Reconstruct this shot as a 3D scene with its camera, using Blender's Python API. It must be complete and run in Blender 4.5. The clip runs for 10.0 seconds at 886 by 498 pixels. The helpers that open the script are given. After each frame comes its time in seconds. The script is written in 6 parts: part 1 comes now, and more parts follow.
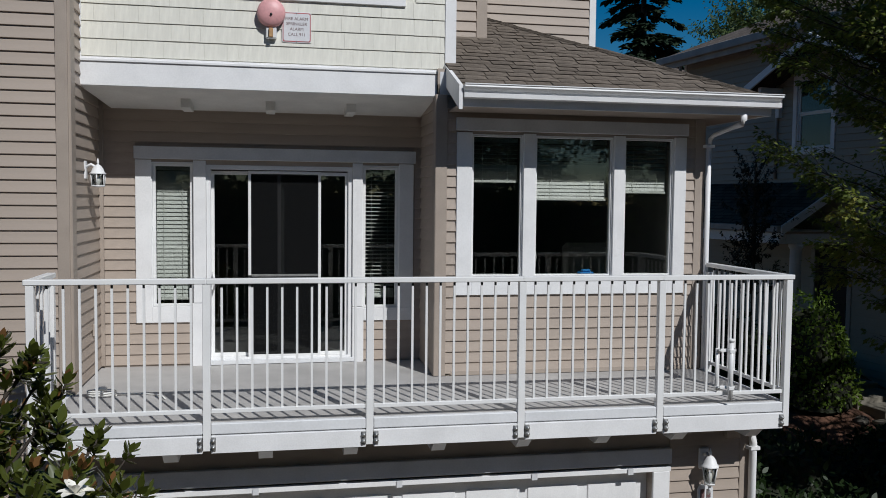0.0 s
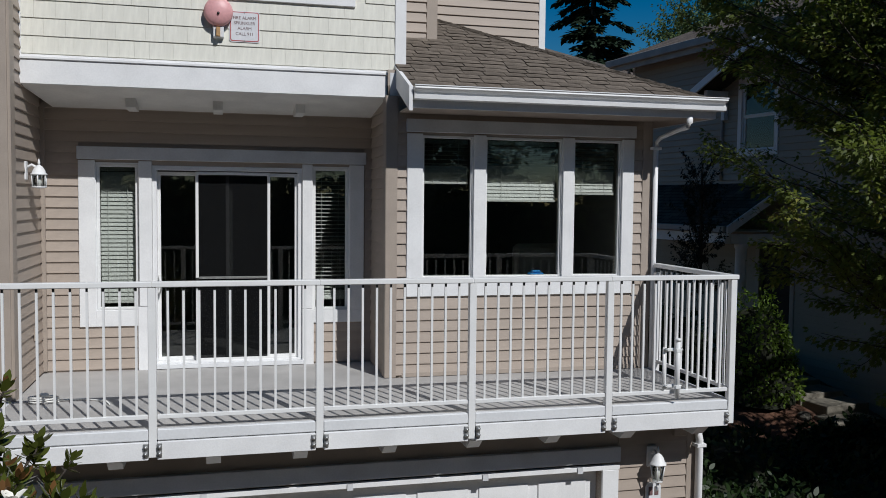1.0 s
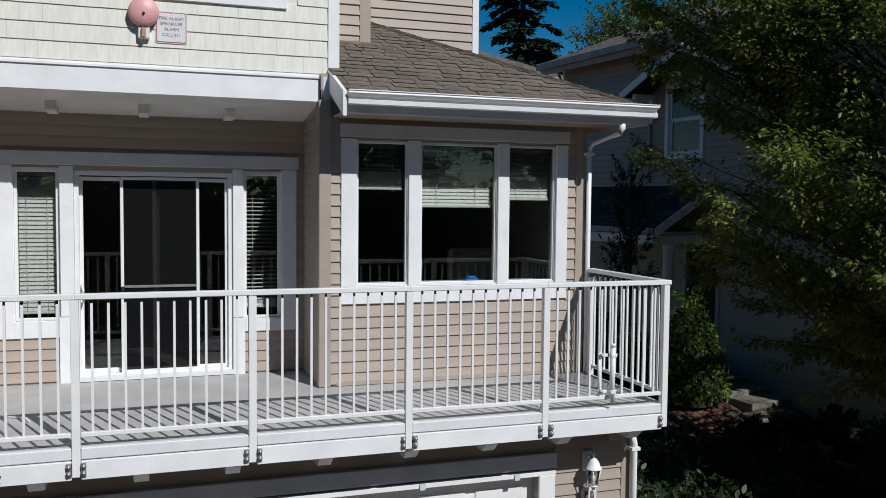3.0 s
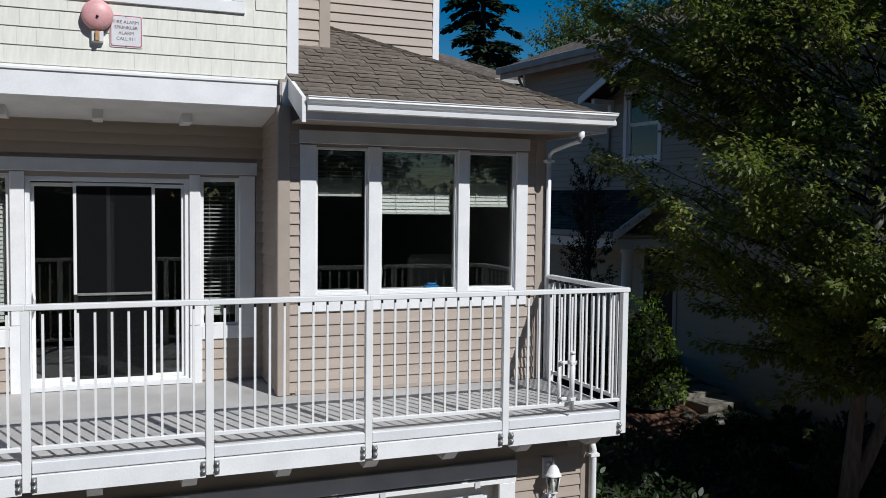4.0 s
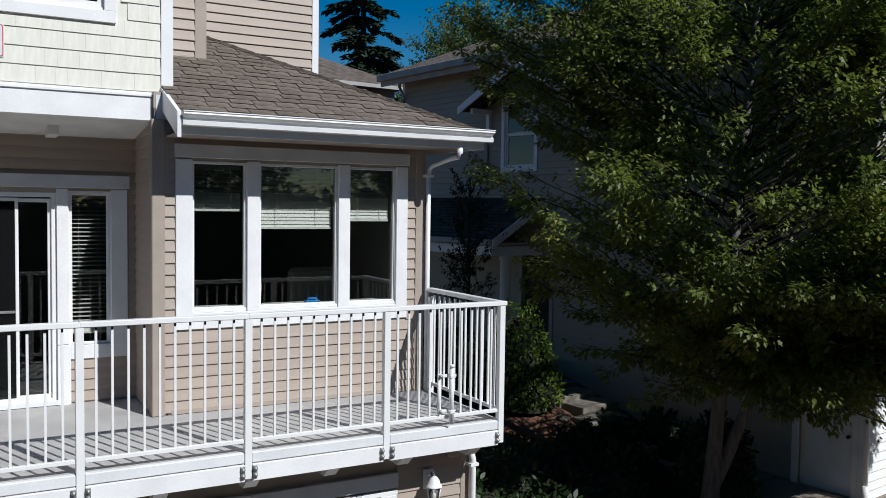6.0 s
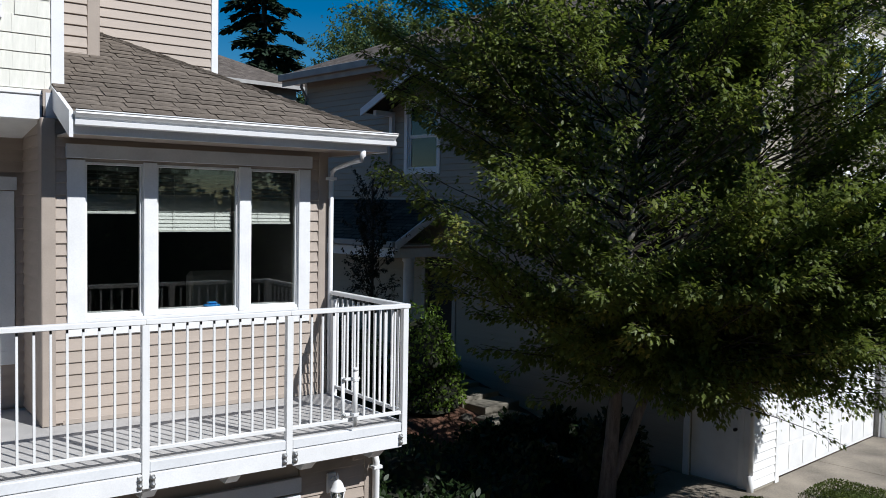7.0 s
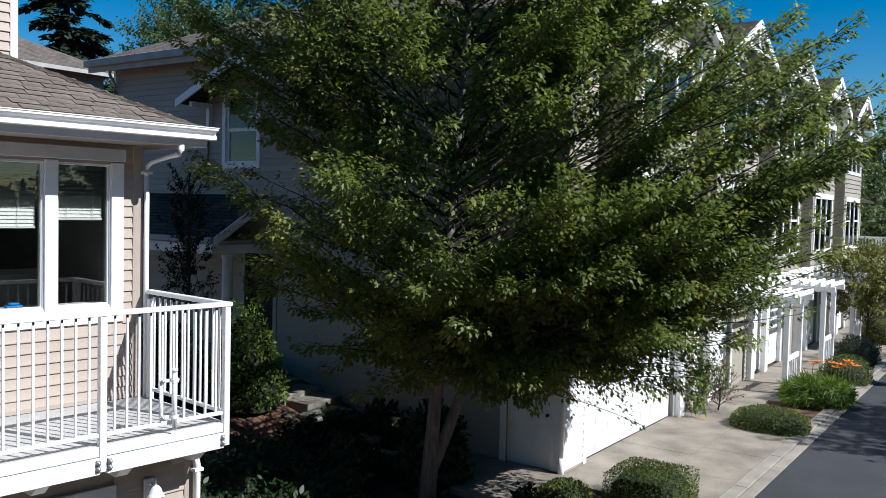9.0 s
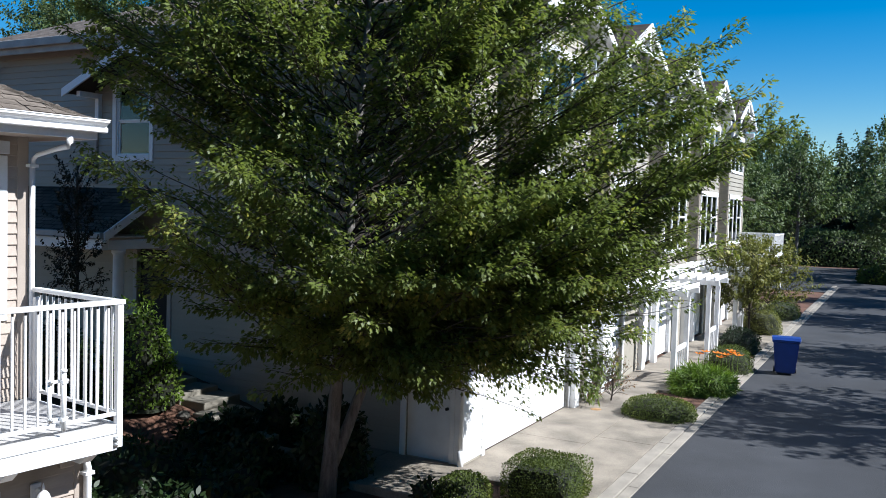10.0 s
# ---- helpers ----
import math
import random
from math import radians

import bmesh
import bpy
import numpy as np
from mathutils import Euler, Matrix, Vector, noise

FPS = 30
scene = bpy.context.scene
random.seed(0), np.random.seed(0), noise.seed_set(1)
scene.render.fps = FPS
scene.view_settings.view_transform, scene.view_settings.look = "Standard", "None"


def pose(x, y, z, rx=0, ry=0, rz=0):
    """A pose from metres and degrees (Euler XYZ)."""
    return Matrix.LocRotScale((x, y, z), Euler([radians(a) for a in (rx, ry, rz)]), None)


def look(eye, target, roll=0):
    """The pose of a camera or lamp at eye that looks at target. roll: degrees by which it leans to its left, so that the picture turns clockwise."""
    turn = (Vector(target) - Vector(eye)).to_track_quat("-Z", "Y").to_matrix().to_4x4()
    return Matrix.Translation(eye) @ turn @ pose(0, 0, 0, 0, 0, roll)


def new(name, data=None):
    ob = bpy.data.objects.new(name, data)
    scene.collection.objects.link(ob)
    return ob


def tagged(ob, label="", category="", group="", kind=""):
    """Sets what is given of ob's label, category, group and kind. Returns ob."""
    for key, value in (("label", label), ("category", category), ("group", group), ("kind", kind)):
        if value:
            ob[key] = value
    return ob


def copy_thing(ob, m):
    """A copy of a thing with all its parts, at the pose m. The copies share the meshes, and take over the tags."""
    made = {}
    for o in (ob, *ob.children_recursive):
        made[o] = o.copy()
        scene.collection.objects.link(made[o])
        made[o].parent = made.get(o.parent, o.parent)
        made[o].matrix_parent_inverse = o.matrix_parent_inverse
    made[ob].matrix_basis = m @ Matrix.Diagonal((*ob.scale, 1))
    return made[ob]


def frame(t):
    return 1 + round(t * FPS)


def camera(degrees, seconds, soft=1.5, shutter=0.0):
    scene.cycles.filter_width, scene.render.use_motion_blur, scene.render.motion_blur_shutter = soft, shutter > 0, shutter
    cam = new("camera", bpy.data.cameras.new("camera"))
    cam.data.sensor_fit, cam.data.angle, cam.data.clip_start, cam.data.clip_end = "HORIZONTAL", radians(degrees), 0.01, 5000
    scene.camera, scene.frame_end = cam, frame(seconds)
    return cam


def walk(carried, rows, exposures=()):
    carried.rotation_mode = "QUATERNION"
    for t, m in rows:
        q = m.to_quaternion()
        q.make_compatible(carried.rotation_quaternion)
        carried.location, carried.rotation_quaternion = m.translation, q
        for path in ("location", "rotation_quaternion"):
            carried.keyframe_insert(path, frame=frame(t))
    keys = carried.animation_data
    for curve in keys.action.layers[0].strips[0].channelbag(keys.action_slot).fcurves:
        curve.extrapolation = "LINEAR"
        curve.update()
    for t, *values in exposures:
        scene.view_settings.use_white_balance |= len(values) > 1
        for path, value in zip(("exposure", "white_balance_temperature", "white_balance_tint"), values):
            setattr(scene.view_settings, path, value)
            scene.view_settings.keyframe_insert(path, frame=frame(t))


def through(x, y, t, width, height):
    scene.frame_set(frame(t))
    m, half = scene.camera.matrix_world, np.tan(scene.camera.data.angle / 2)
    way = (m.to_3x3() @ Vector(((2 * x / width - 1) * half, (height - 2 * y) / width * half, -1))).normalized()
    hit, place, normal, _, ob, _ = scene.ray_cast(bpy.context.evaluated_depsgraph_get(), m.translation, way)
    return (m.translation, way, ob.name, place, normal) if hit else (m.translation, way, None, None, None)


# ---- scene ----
cam = camera(54.4, 10.0, soft=0.85)
PATH = [
    (0, (-4.428, -6.754, 4.481), (-4.045, -4.794, 4.368), 0.6),
    (0.5, (-4.409, -6.757, 4.487), (-3.975, -4.807, 4.376), 0.6),
    (1, (-4.407, -6.75, 4.491), (-3.917, -4.814, 4.38), 0.6),
    (1.5, (-4.41, -6.739, 4.501), (-3.885, -4.812, 4.389), 0.6),
    (2, (-4.413, -6.709, 4.518), (-3.85, -4.793, 4.407), 0.6),
    (3.5, (-4.426, -6.634, 4.58), (-3.741, -4.758, 4.47), 0.6),
    (4, (-4.413, -6.627, 4.615), (-3.683, -4.767, 4.507), 0.7),
    (4.5, (-4.417, -6.633, 4.653), (-3.636, -4.795, 4.546), 0.7),
    (5, (-4.431, -6.64, 4.682), (-3.593, -4.827, 4.576), 0.7),
    (6.5, (-4.435, -6.721, 4.757), (-3.369, -5.032, 4.662), 0.9),
    (7, (-4.455, -6.731, 4.761), (-3.289, -5.109, 4.668), 1.0),
    (7.5, (-4.475, -6.742, 4.766), (-3.225, -5.184, 4.673), 1.1),
    (8, (-4.486, -6.747, 4.769), (-3.174, -5.24, 4.675), 1.1),
    (8.5, (-4.511, -6.76, 4.775), (-3.116, -5.33, 4.679), 1.2),
    (9, (-4.539, -6.775, 4.782), (-3.063, -5.428, 4.686), 1.4),
    (9.5, (-4.566, -6.789, 4.788), (-3.013, -5.533, 4.69), 1.5),
    (10, (-4.582, -6.798, 4.792), (-2.96, -5.632, 4.691), 1.7),
]
EXPOSURES = [(0.0, -0.6, 6330, 10), (2.0, -0.5, 6330, 10), (3.5, -0.3, 6300, 10), (5.0, -0.2, 6280, 10), (6.5, -0.05, 6250, 10),
             (7.5, 0.17, 6220, 10), (8.5, 0.42, 6180, 10), (9.3, 0.66, 6120, 10), (10.0, 0.90, 6050, 10)]
walk(cam, [(t, look(eye, target, roll)) for t, eye, target, roll in PATH], EXPOSURES)

# ---- world and sun ----
SUN_TO = Vector((0.388, -1.0, 0.97)).normalized()
world = bpy.data.worlds.new("sky")
scene.world = world
world.use_nodes = True
wn = world.node_tree
sky = wn.nodes.new("ShaderNodeTexSky")
sky.sky_type = "NISHITA"
sky.sun_disc = False
sky.sun_elevation = math.asin(SUN_TO.z)
sky.sun_rotation = math.atan2(SUN_TO.x, SUN_TO.y)
sky.air_density, sky.dust_density, sky.ozone_density = 1.0, 0.0, 3.2
wn.nodes["Background"].inputs["Strength"].default_value = 0.063
deep = wn.nodes.new("ShaderNodeHueSaturation")
deep.inputs["Saturation"].default_value = 1.6
wn.links.new(sky.outputs[0], deep.inputs["Color"])
wn.links.new(deep.outputs[0], wn.nodes["Background"].inputs["Color"])
sun = new("sun", bpy.data.lights.new("sun", "SUN"))
sun.data.energy, sun.data.angle, sun.data.color = 5.0, radians(0.53), (1.0, 0.99, 0.965)
sun.matrix_world = look(SUN_TO * 50, (0, 0, 0))


# ---- materials ----
def material(name, color, rough=0.6, vary=0.12, scale=6.0, bump=0.15, fine=60.0, metal=0.0, tint=None,
             each=0.0, stretch=(1, 1, 1), spec=0.5):
    """Base colour with stains at one scale, grain at another, and a little difference from piece to piece."""
    m = bpy.data.materials.new(name)
    m.use_nodes = True
    nt = m.node_tree
    b = nt.nodes["Principled BSDF"]
    b.inputs["Roughness"].default_value, b.inputs["Metallic"].default_value = rough, metal
    b.inputs["Specular IOR Level"].default_value = spec
    co = nt.nodes.new("ShaderNodeTexCoord")
    mp = nt.nodes.new("ShaderNodeMapping")
    mp.inputs["Scale"].default_value = stretch
    nt.links.new(co.outputs["Object"], mp.inputs["Vector"])
    big, small = nt.nodes.new("ShaderNodeTexNoise"), nt.nodes.new("ShaderNodeTexNoise")
    big.inputs["Scale"].default_value, big.inputs["Detail"].default_value = scale, 5
    small.inputs["Scale"].default_value, small.inputs["Detail"].default_value = fine, 3
    for n in (big, small):
        nt.links.new(mp.outputs[0], n.inputs["Vector"])
    ramp = nt.nodes.new("ShaderNodeValToRGB")
    dark = tuple(c * (1 - 2.0 * vary) for c in color)
    light = tint or tuple(min(1, c * (1 + 1.2 * vary)) for c in color)
    ramp.color_ramp.elements[0].position, ramp.color_ramp.elements[1].position = 0.3, 0.72
    ramp.color_ramp.elements[0].color, ramp.color_ramp.elements[1].color = (*dark, 1), (*light, 1)
    mixf = nt.nodes.new("ShaderNodeMath")
    mixf.operation = "MULTIPLY_ADD"
    nt.links.new(small.outputs["Fac"], mixf.inputs[0])
    mixf.inputs[1].default_value = 0.45
    sub = nt.nodes.new("ShaderNodeMath")
    sub.operation = "MULTIPLY_ADD"
    nt.links.new(big.outputs["Fac"], sub.inputs[0])
    sub.inputs[1].default_value, sub.inputs[2].default_value = 0.9, -0.17
    nt.links.new(sub.outputs[0], mixf.inputs[2])
    nt.links.new(mixf.outputs[0], ramp.inputs[0])
    col = ramp.outputs[0]
    if each:
        info = nt.nodes.new("ShaderNodeObjectInfo")
        hsv = nt.nodes.new("ShaderNodeHueSaturation")
        mr = nt.nodes.new("ShaderNodeMapRange")
        mr.inputs["To Min"].default_value, mr.inputs["To Max"].default_value = 1 - each, 1 + each
        nt.links.new(info.outputs["Random"], mr.inputs["Value"])
        nt.links.new(mr.outputs[0], hsv.inputs["Value"])
        nt.links.new(col, hsv.inputs["Color"])
        col = hsv.outputs[0]
    nt.links.new(col, b.inputs["Base Color"])
    if bump:
        bp = nt.nodes.new("ShaderNodeBump")
        bp.inputs["Strength"].default_value, bp.inputs["Distance"].default_value = bump, 0.01
        nt.links.new(small.outputs["Fac"], bp.inputs["Height"])
        nt.links.new(bp.outputs[0], b.inputs["Normal"])
    return m


def leaf_material(name, color, tip, gloss=0.4, through=0.35):
    m = bpy.data.materials.new(name)
    m.use_nodes = True
    nt = m.node_tree
    b = nt.nodes["Principled BSDF"]
    geo = nt.nodes.new("ShaderNodeNewGeometry")
    ramp = nt.nodes.new("ShaderNodeValToRGB")
    e = ramp.color_ramp.elements
    e[0].color, e[1].color = (*[c * 0.6 for c in color], 1), (*tip, 1)
    mid = ramp.color_ramp.elements.new(0.72)
    mid.color = (*color, 1)
    co = nt.nodes.new("ShaderNodeTexCoord")
    clump = nt.nodes.new("ShaderNodeTexNoise")
    clump.inputs["Scale"].default_value, clump.inputs["Detail"].default_value = 1.1, 2
    nt.links.new(co.outputs["Object"], clump.inputs["Vector"])
    both = nt.nodes.new("ShaderNodeMath")
    both.operation = "MULTIPLY_ADD"
    nt.links.new(clump.outputs["Fac"], both.inputs[0])
    both.inputs[1].default_value = 1.5
    half = nt.nodes.new("ShaderNodeMath")
    half.operation = "MULTIPLY_ADD"
    nt.links.new(geo.outputs["Random Per Island"], half.inputs[0])
    half.inputs[1].default_value, half.inputs[2].default_value = 0.5, -0.5
    nt.links.new(half.outputs[0], both.inputs[2])
    nt.links.new(both.outputs[0], ramp.inputs[0])
    nt.links.new(ramp.outputs[0], b.inputs["Base Color"])
    b.inputs["Roughness"].default_value, b.inputs["Specular IOR Level"].default_value = gloss, 0.32
    tr = nt.nodes.new("ShaderNodeBsdfTranslucent")
    hs = nt.nodes.new("ShaderNodeHueSaturation")
    hs.inputs["Value"].default_value, hs.inputs["Saturation"].default_value = 1.3, 1.1
    nt.links.new(ramp.outputs[0], hs.inputs["Color"])
    nt.links.new(hs.outputs[0], tr.inputs["Color"])
    mix = nt.nodes.new("ShaderNodeMixShader")
    mix.inputs[0].default_value = through
    nt.links.new(b.outputs[0], mix.inputs[1])
    nt.links.new(tr.outputs[0], mix.inputs[2])
    nt.links.new(mix.outputs[0], nt.nodes["Material Output"].inputs["Surface"])
    return m


def glass_material(name):
    """Window pane: clear with a mirror gloss that grows at grazing angles."""
    m = bpy.data.materials.new(name)
    m.use_nodes = True
    nt = m.node_tree
    nt.nodes.remove(nt.nodes["Principled BSDF"])
    tr, gl = nt.nodes.new("ShaderNodeBsdfTransparent"), nt.nodes.new("ShaderNodeBsdfGlossy")
    tr.inputs["Color"].default_value = (0.72, 0.75, 0.74, 1)
    gl.inputs["Roughness"].default_value = 0.01
    fr = nt.nodes.new("ShaderNodeFresnel")
    fr.inputs["IOR"].default_value = 1.7
    mix = nt.nodes.new("ShaderNodeMixShader")
    nt.links.new(fr.outputs[0], mix.inputs[0])
    nt.links.new(tr.outputs[0], mix.inputs[1])
    nt.links.new(gl.outputs[0], mix.inputs[2])
    nt.links.new(mix.outputs[0], nt.nodes["Material Output"].inputs["Surface"])
    return m


def roof_material(name, color):
    """Asphalt shingles for roofs far off: rows of tabs with dark joints."""
    m = material(name, color, 0.95, 0.2, 2.5, 0.4, 90, spec=0.15)
    nt = m.node_tree
    b = nt.nodes["Principled BSDF"]
    co = nt.nodes.new("ShaderNodeTexCoord")
    br = nt.nodes.new("ShaderNodeTexBrick")
    br.inputs["Scale"].default_value = 1.0
    br.inputs["Brick Width"].default_value, br.inputs["Row Height"].default_value = 0.33, 0.14
    br.inputs["Mortar Size"].default_value = 0.012
    br.inputs["Color1"].default_value, br.inputs["Color2"].default_value = (1, 1, 1, 1), (0.72, 0.7, 0.68, 1)
    br.inputs["Mortar"].default_value = (0.35, 0.33, 0.32, 1)
    nt.links.new(co.outputs["UV"], br.inputs["Vector"])
    mul = nt.nodes.new("ShaderNodeMix")
    mul.data_type, mul.blend_type = "RGBA", "MULTIPLY"
    mul.inputs["Factor"].default_value = 1.0
    src = b.inputs["Base Color"].links[0].from_socket
    nt.links.new(src, mul.inputs["A"])
    nt.links.new(br.outputs["Color"], mul.inputs["B"])
    nt.links.new(mul.outputs["Result"], b.inputs["Base Color"])
    return m


TAN = material("tan_vinyl_siding", (0.40, 0.332, 0.277), 0.55, 0.05, 3, 0.12, 120, each=0.03, stretch=(1, 1, 6))
TAN_TRIM = material("tan_painted_trim", (0.37, 0.31, 0.26), 0.55, 0.06, 4, 0.1, 90)
GREIGE = material("grey_beige_siding", (0.33, 0.302, 0.248), 0.6, 0.06, 3, 0.1, 120, each=0.04)
CREAM = material("cream_painted_shingle", (0.74, 0.725, 0.645), 0.6, 0.05, 5, 0.2, 70, each=0.015, stretch=(6, 1, 1))
WHITE = material("white_painted_trim", (0.80, 0.80, 0.80), 0.5, 0.05, 3, 0.08, 80)
WORN = material("weathered_white_paint", (0.72, 0.73, 0.74), 0.6, 0.05, 3.5, 0.05, 50)
RAIL = material("white_powder_coated_metal", (0.80, 0.80, 0.79), 0.35, 0.03, 5, 0.03, 90)
# Trim darkened in its colour so that it reads as shaded.
DULLTRIM = material("trim_dulled_for_shade", (0.37, 0.355, 0.33), 0.6, 0.10, 3, 0.1, 70)
# Shade on white trim put into a grey; the flashing is truly grey.
GREY_SHADE_TRIM = material("grey_trim_with_painted_shade", (0.62, 0.63, 0.65), 0.55, 0.06, 4, 0.1, 70)
SOFFIT = material("white_soffit_paint", (0.80, 0.79, 0.76), 0.7, 0.05, 4, 0.08, 60)
DECK = material("grey_vinyl_deck", (0.45, 0.435, 0.42), 0.7, 0.08, 2.5, 0.2, 140)
SHINGLE = material("brown_asphalt_shingle", (0.185, 0.155, 0.128), 0.95, 0.26, 7, 0.6, 220, each=0.12, spec=0.15)
FARROOF = roof_material("brown_shingle_roof", (0.17, 0.145, 0.125))
GLASS = glass_material("window_glass")
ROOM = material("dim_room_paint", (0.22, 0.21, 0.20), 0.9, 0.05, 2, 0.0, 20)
DARK = material("dark_paint_and_deck_shade", (0.010, 0.012, 0.016), 0.5, 0.1, 4, 0.05, 60, spec=0.15)
SCREEN = material("fly_screen_mesh", (0.010, 0.0105, 0.011), 0.8, 0.15, 80, 0.1, 500, spec=0.05)
SCREEN.node_tree.nodes["Principled BSDF"].inputs["Alpha"].default_value = 0.62
VINYL = material("white_vinyl_blind", (0.76, 0.75, 0.71), 0.5, 0.03, 5, 0.0, 30)
CONCRETE = material("exposed_aggregate_concrete", (0.235, 0.202, 0.160), 0.85, 0.24, 1.1, 0.6, 34)
KERB = material("kerb_concrete", (0.27, 0.24, 0.20), 0.85, 0.14, 2.0, 0.4, 60, each=0.06)
ASPHALT = material("dark_asphalt", (0.032, 0.034, 0.039), 0.85, 0.22, 0.5, 0.5, 42)
MULCH = material("bark_mulch", (0.125, 0.060, 0.036), 0.95, 0.3, 2.2, 1.0, 45)
BARK = material("grey_brown_bark", (0.18, 0.168, 0.152), 0.9, 0.25, 6, 0.8, 40, stretch=(3, 3, 0.6))
TWIG = material("brown_twig_bark", (0.045, 0.036, 0.028), 0.9, 0.2, 8, 0.3, 60)
# Near-black for bush cores: the shade behind the leaves, as colour.
INNER_SHADE = material("painted_inner_shade", (0.018, 0.022, 0.010), 0.95, 0.3, 8, 0.5, 40)
ROCK = material("dark_edging_rock", (0.13, 0.12, 0.10), 0.9, 0.2, 5, 0.6, 50)
STONE = material("grey_step_stone", (0.23, 0.21, 0.17), 0.85, 0.18, 3, 0.4, 60, each=0.1)
LEAF = leaf_material("maple_leaf", (0.160, 0.204, 0.048), (0.40, 0.37, 0.095), 0.46, 0.46)
LEAF_FAR = leaf_material("distant_leaf", (0.090, 0.130, 0.042), (0.17, 0.21, 0.07), 0.6, 0.3)
LEAF_HEDGE = leaf_material("box_hedge_leaf", (0.080, 0.110, 0.018), (0.21, 0.225, 0.045), 0.65, 0.25)
LEAF_GOLD = leaf_material("golden_leaf", (0.16, 0.17, 0.035), (0.30, 0.27, 0.06), 0.5, 0.3)
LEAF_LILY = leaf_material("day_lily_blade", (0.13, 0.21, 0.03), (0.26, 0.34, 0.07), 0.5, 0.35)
LEAF_DARK = leaf_material("laurel_leaf", (0.022, 0.044, 0.012), (0.055, 0.095, 0.024), 0.5, 0.2)
LEAF_MAGNOLIA = leaf_material("magnolia_leaf", (0.095, 0.115, 0.022), (0.30, 0.22, 0.06), 0.16, 0.16)
LEAF_MAGNOLIA.node_tree.nodes["Principled BSDF"].inputs["Specular IOR Level"].default_value = 0.75
LEAF_PLUM = leaf_material("dark_plum_leaf", (0.020, 0.022, 0.012), (0.055, 0.05, 0.02), 0.5, 0.2)
LEAF_RUST = leaf_material("rust_brown_young_leaf", (0.20, 0.10, 0.035), (0.34, 0.19, 0.07), 0.5, 0.2)
NEEDLE = leaf_material("conifer_needle", (0.016, 0.034, 0.016), (0.035, 0.06, 0.03), 0.7, 0.1)
PETAL = material("white_magnolia_petal", (0.82, 0.80, 0.72), 0.5, 0.04, 5, 0.05, 30)
ORANGE = leaf_material("orange_lily_petal", (0.75, 0.24, 0.03), (0.85, 0.35, 0.06), 0.5, 0.3)
PINK = material("faded_red_enamel", (0.70, 0.36, 0.36), 0.45, 0.08, 6, 0.05, 50)
SIGNRED = material("red_sign_ink", (0.45, 0.10, 0.10), 0.5, 0.05, 5, 0.0, 30)
SIGNWHITE = material("faded_white_sign", (0.70, 0.70, 0.72), 0.45, 0.05, 6, 0.0, 40)
INK = material("dull_brown_ink", (0.16, 0.09, 0.09), 0.6, 0.05, 5, 0.0, 40)
BRASS = material("weathered_brass", (0.55, 0.33, 0.16), 0.45, 0.15, 12, 0.1, 50, metal=0.5)
STEEL = material("galvanised_bolt", (0.42, 0.42, 0.41), 0.45, 0.12, 20, 0.1, 80, metal=0.8)
BLUE = material("blue_bin_plastic", (0.008, 0.040, 0.22), 0.4, 0.06, 4, 0.08, 60)
BLUECLOTH = material("bright_blue_cloth", (0.02, 0.25, 0.65), 0.7, 0.1, 8, 0.1, 50)
BLACK = material("black_plastic", (0.015, 0.015, 0.016), 0.4, 0.05, 5, 0.0, 30)


# ---- building blocks ----
def part(name, bm, mat, parent=None, label="", m=None):
    me = bpy.data.meshes.new(name)
    bm.to_mesh(me)
    bm.free()
    me.materials.append(mat)
    ob = new(name, me)
    ob.parent = parent
    if m is not None:
        ob.matrix_basis = m
    return tagged(ob, label)


def share(name, me, parent, m):
    ob = new(name, me)
    ob.parent = parent
    ob.matrix_basis = m
    return ob


def pieces(name, items, mat, parent, label="", m=None, bevel=0.0):
    """One part for each box."""
    return [part(name, boxes(i, bevel=bevel), mat, parent, label, m) for i in items]


def thing(name, label, category, m=None, group="", kind=""):
    ob = new(name)
    ob.empty_display_size = 0.2
    if m is not None:
        ob.matrix_basis = m
    return tagged(ob, label, category, group, kind)


def box(bm, lo, hi, bevel=0.0):
    lo, hi = Vector(lo), Vector(hi)
    r = bmesh.ops.create_cube(bm, size=1.0, matrix=Matrix.Translation((lo + hi) / 2) @ Matrix.Diagonal((*(hi - lo), 1)))
    if bevel:
        edges = list({e for v in r["verts"] for e in v.link_edges})
        bmesh.ops.bevel(bm, geom=edges, offset=bevel, segments=1, affect="EDGES")
    return bm


def boxes(*items, bevel=0.0):
    bm = bmesh.new()
    for lo, hi in items:
        box(bm, lo, hi, bevel)
    return bm


def prism(bm, outline, a, b, to=None):
    """Extrudes a 2D outline between the two depths a and b; to(p, q, depth) places a corner."""
    to = to or (lambda p, q, d: (p, d, q))
    f = [bm.verts.new(to(p, q, a)) for p, q in outline]
    g = [bm.verts.new(to(p, q, b)) for p, q in outline]
    n = len(f)
    bm.faces.new(f)
    bm.faces.new(g[::-1])
    for i in range(n):
        bm.faces.new((f[i], g[i], g[(i + 1) % n], f[(i + 1) % n]))
    bmesh.ops.recalc_face_normals(bm, faces=bm.faces[:])
    return bm


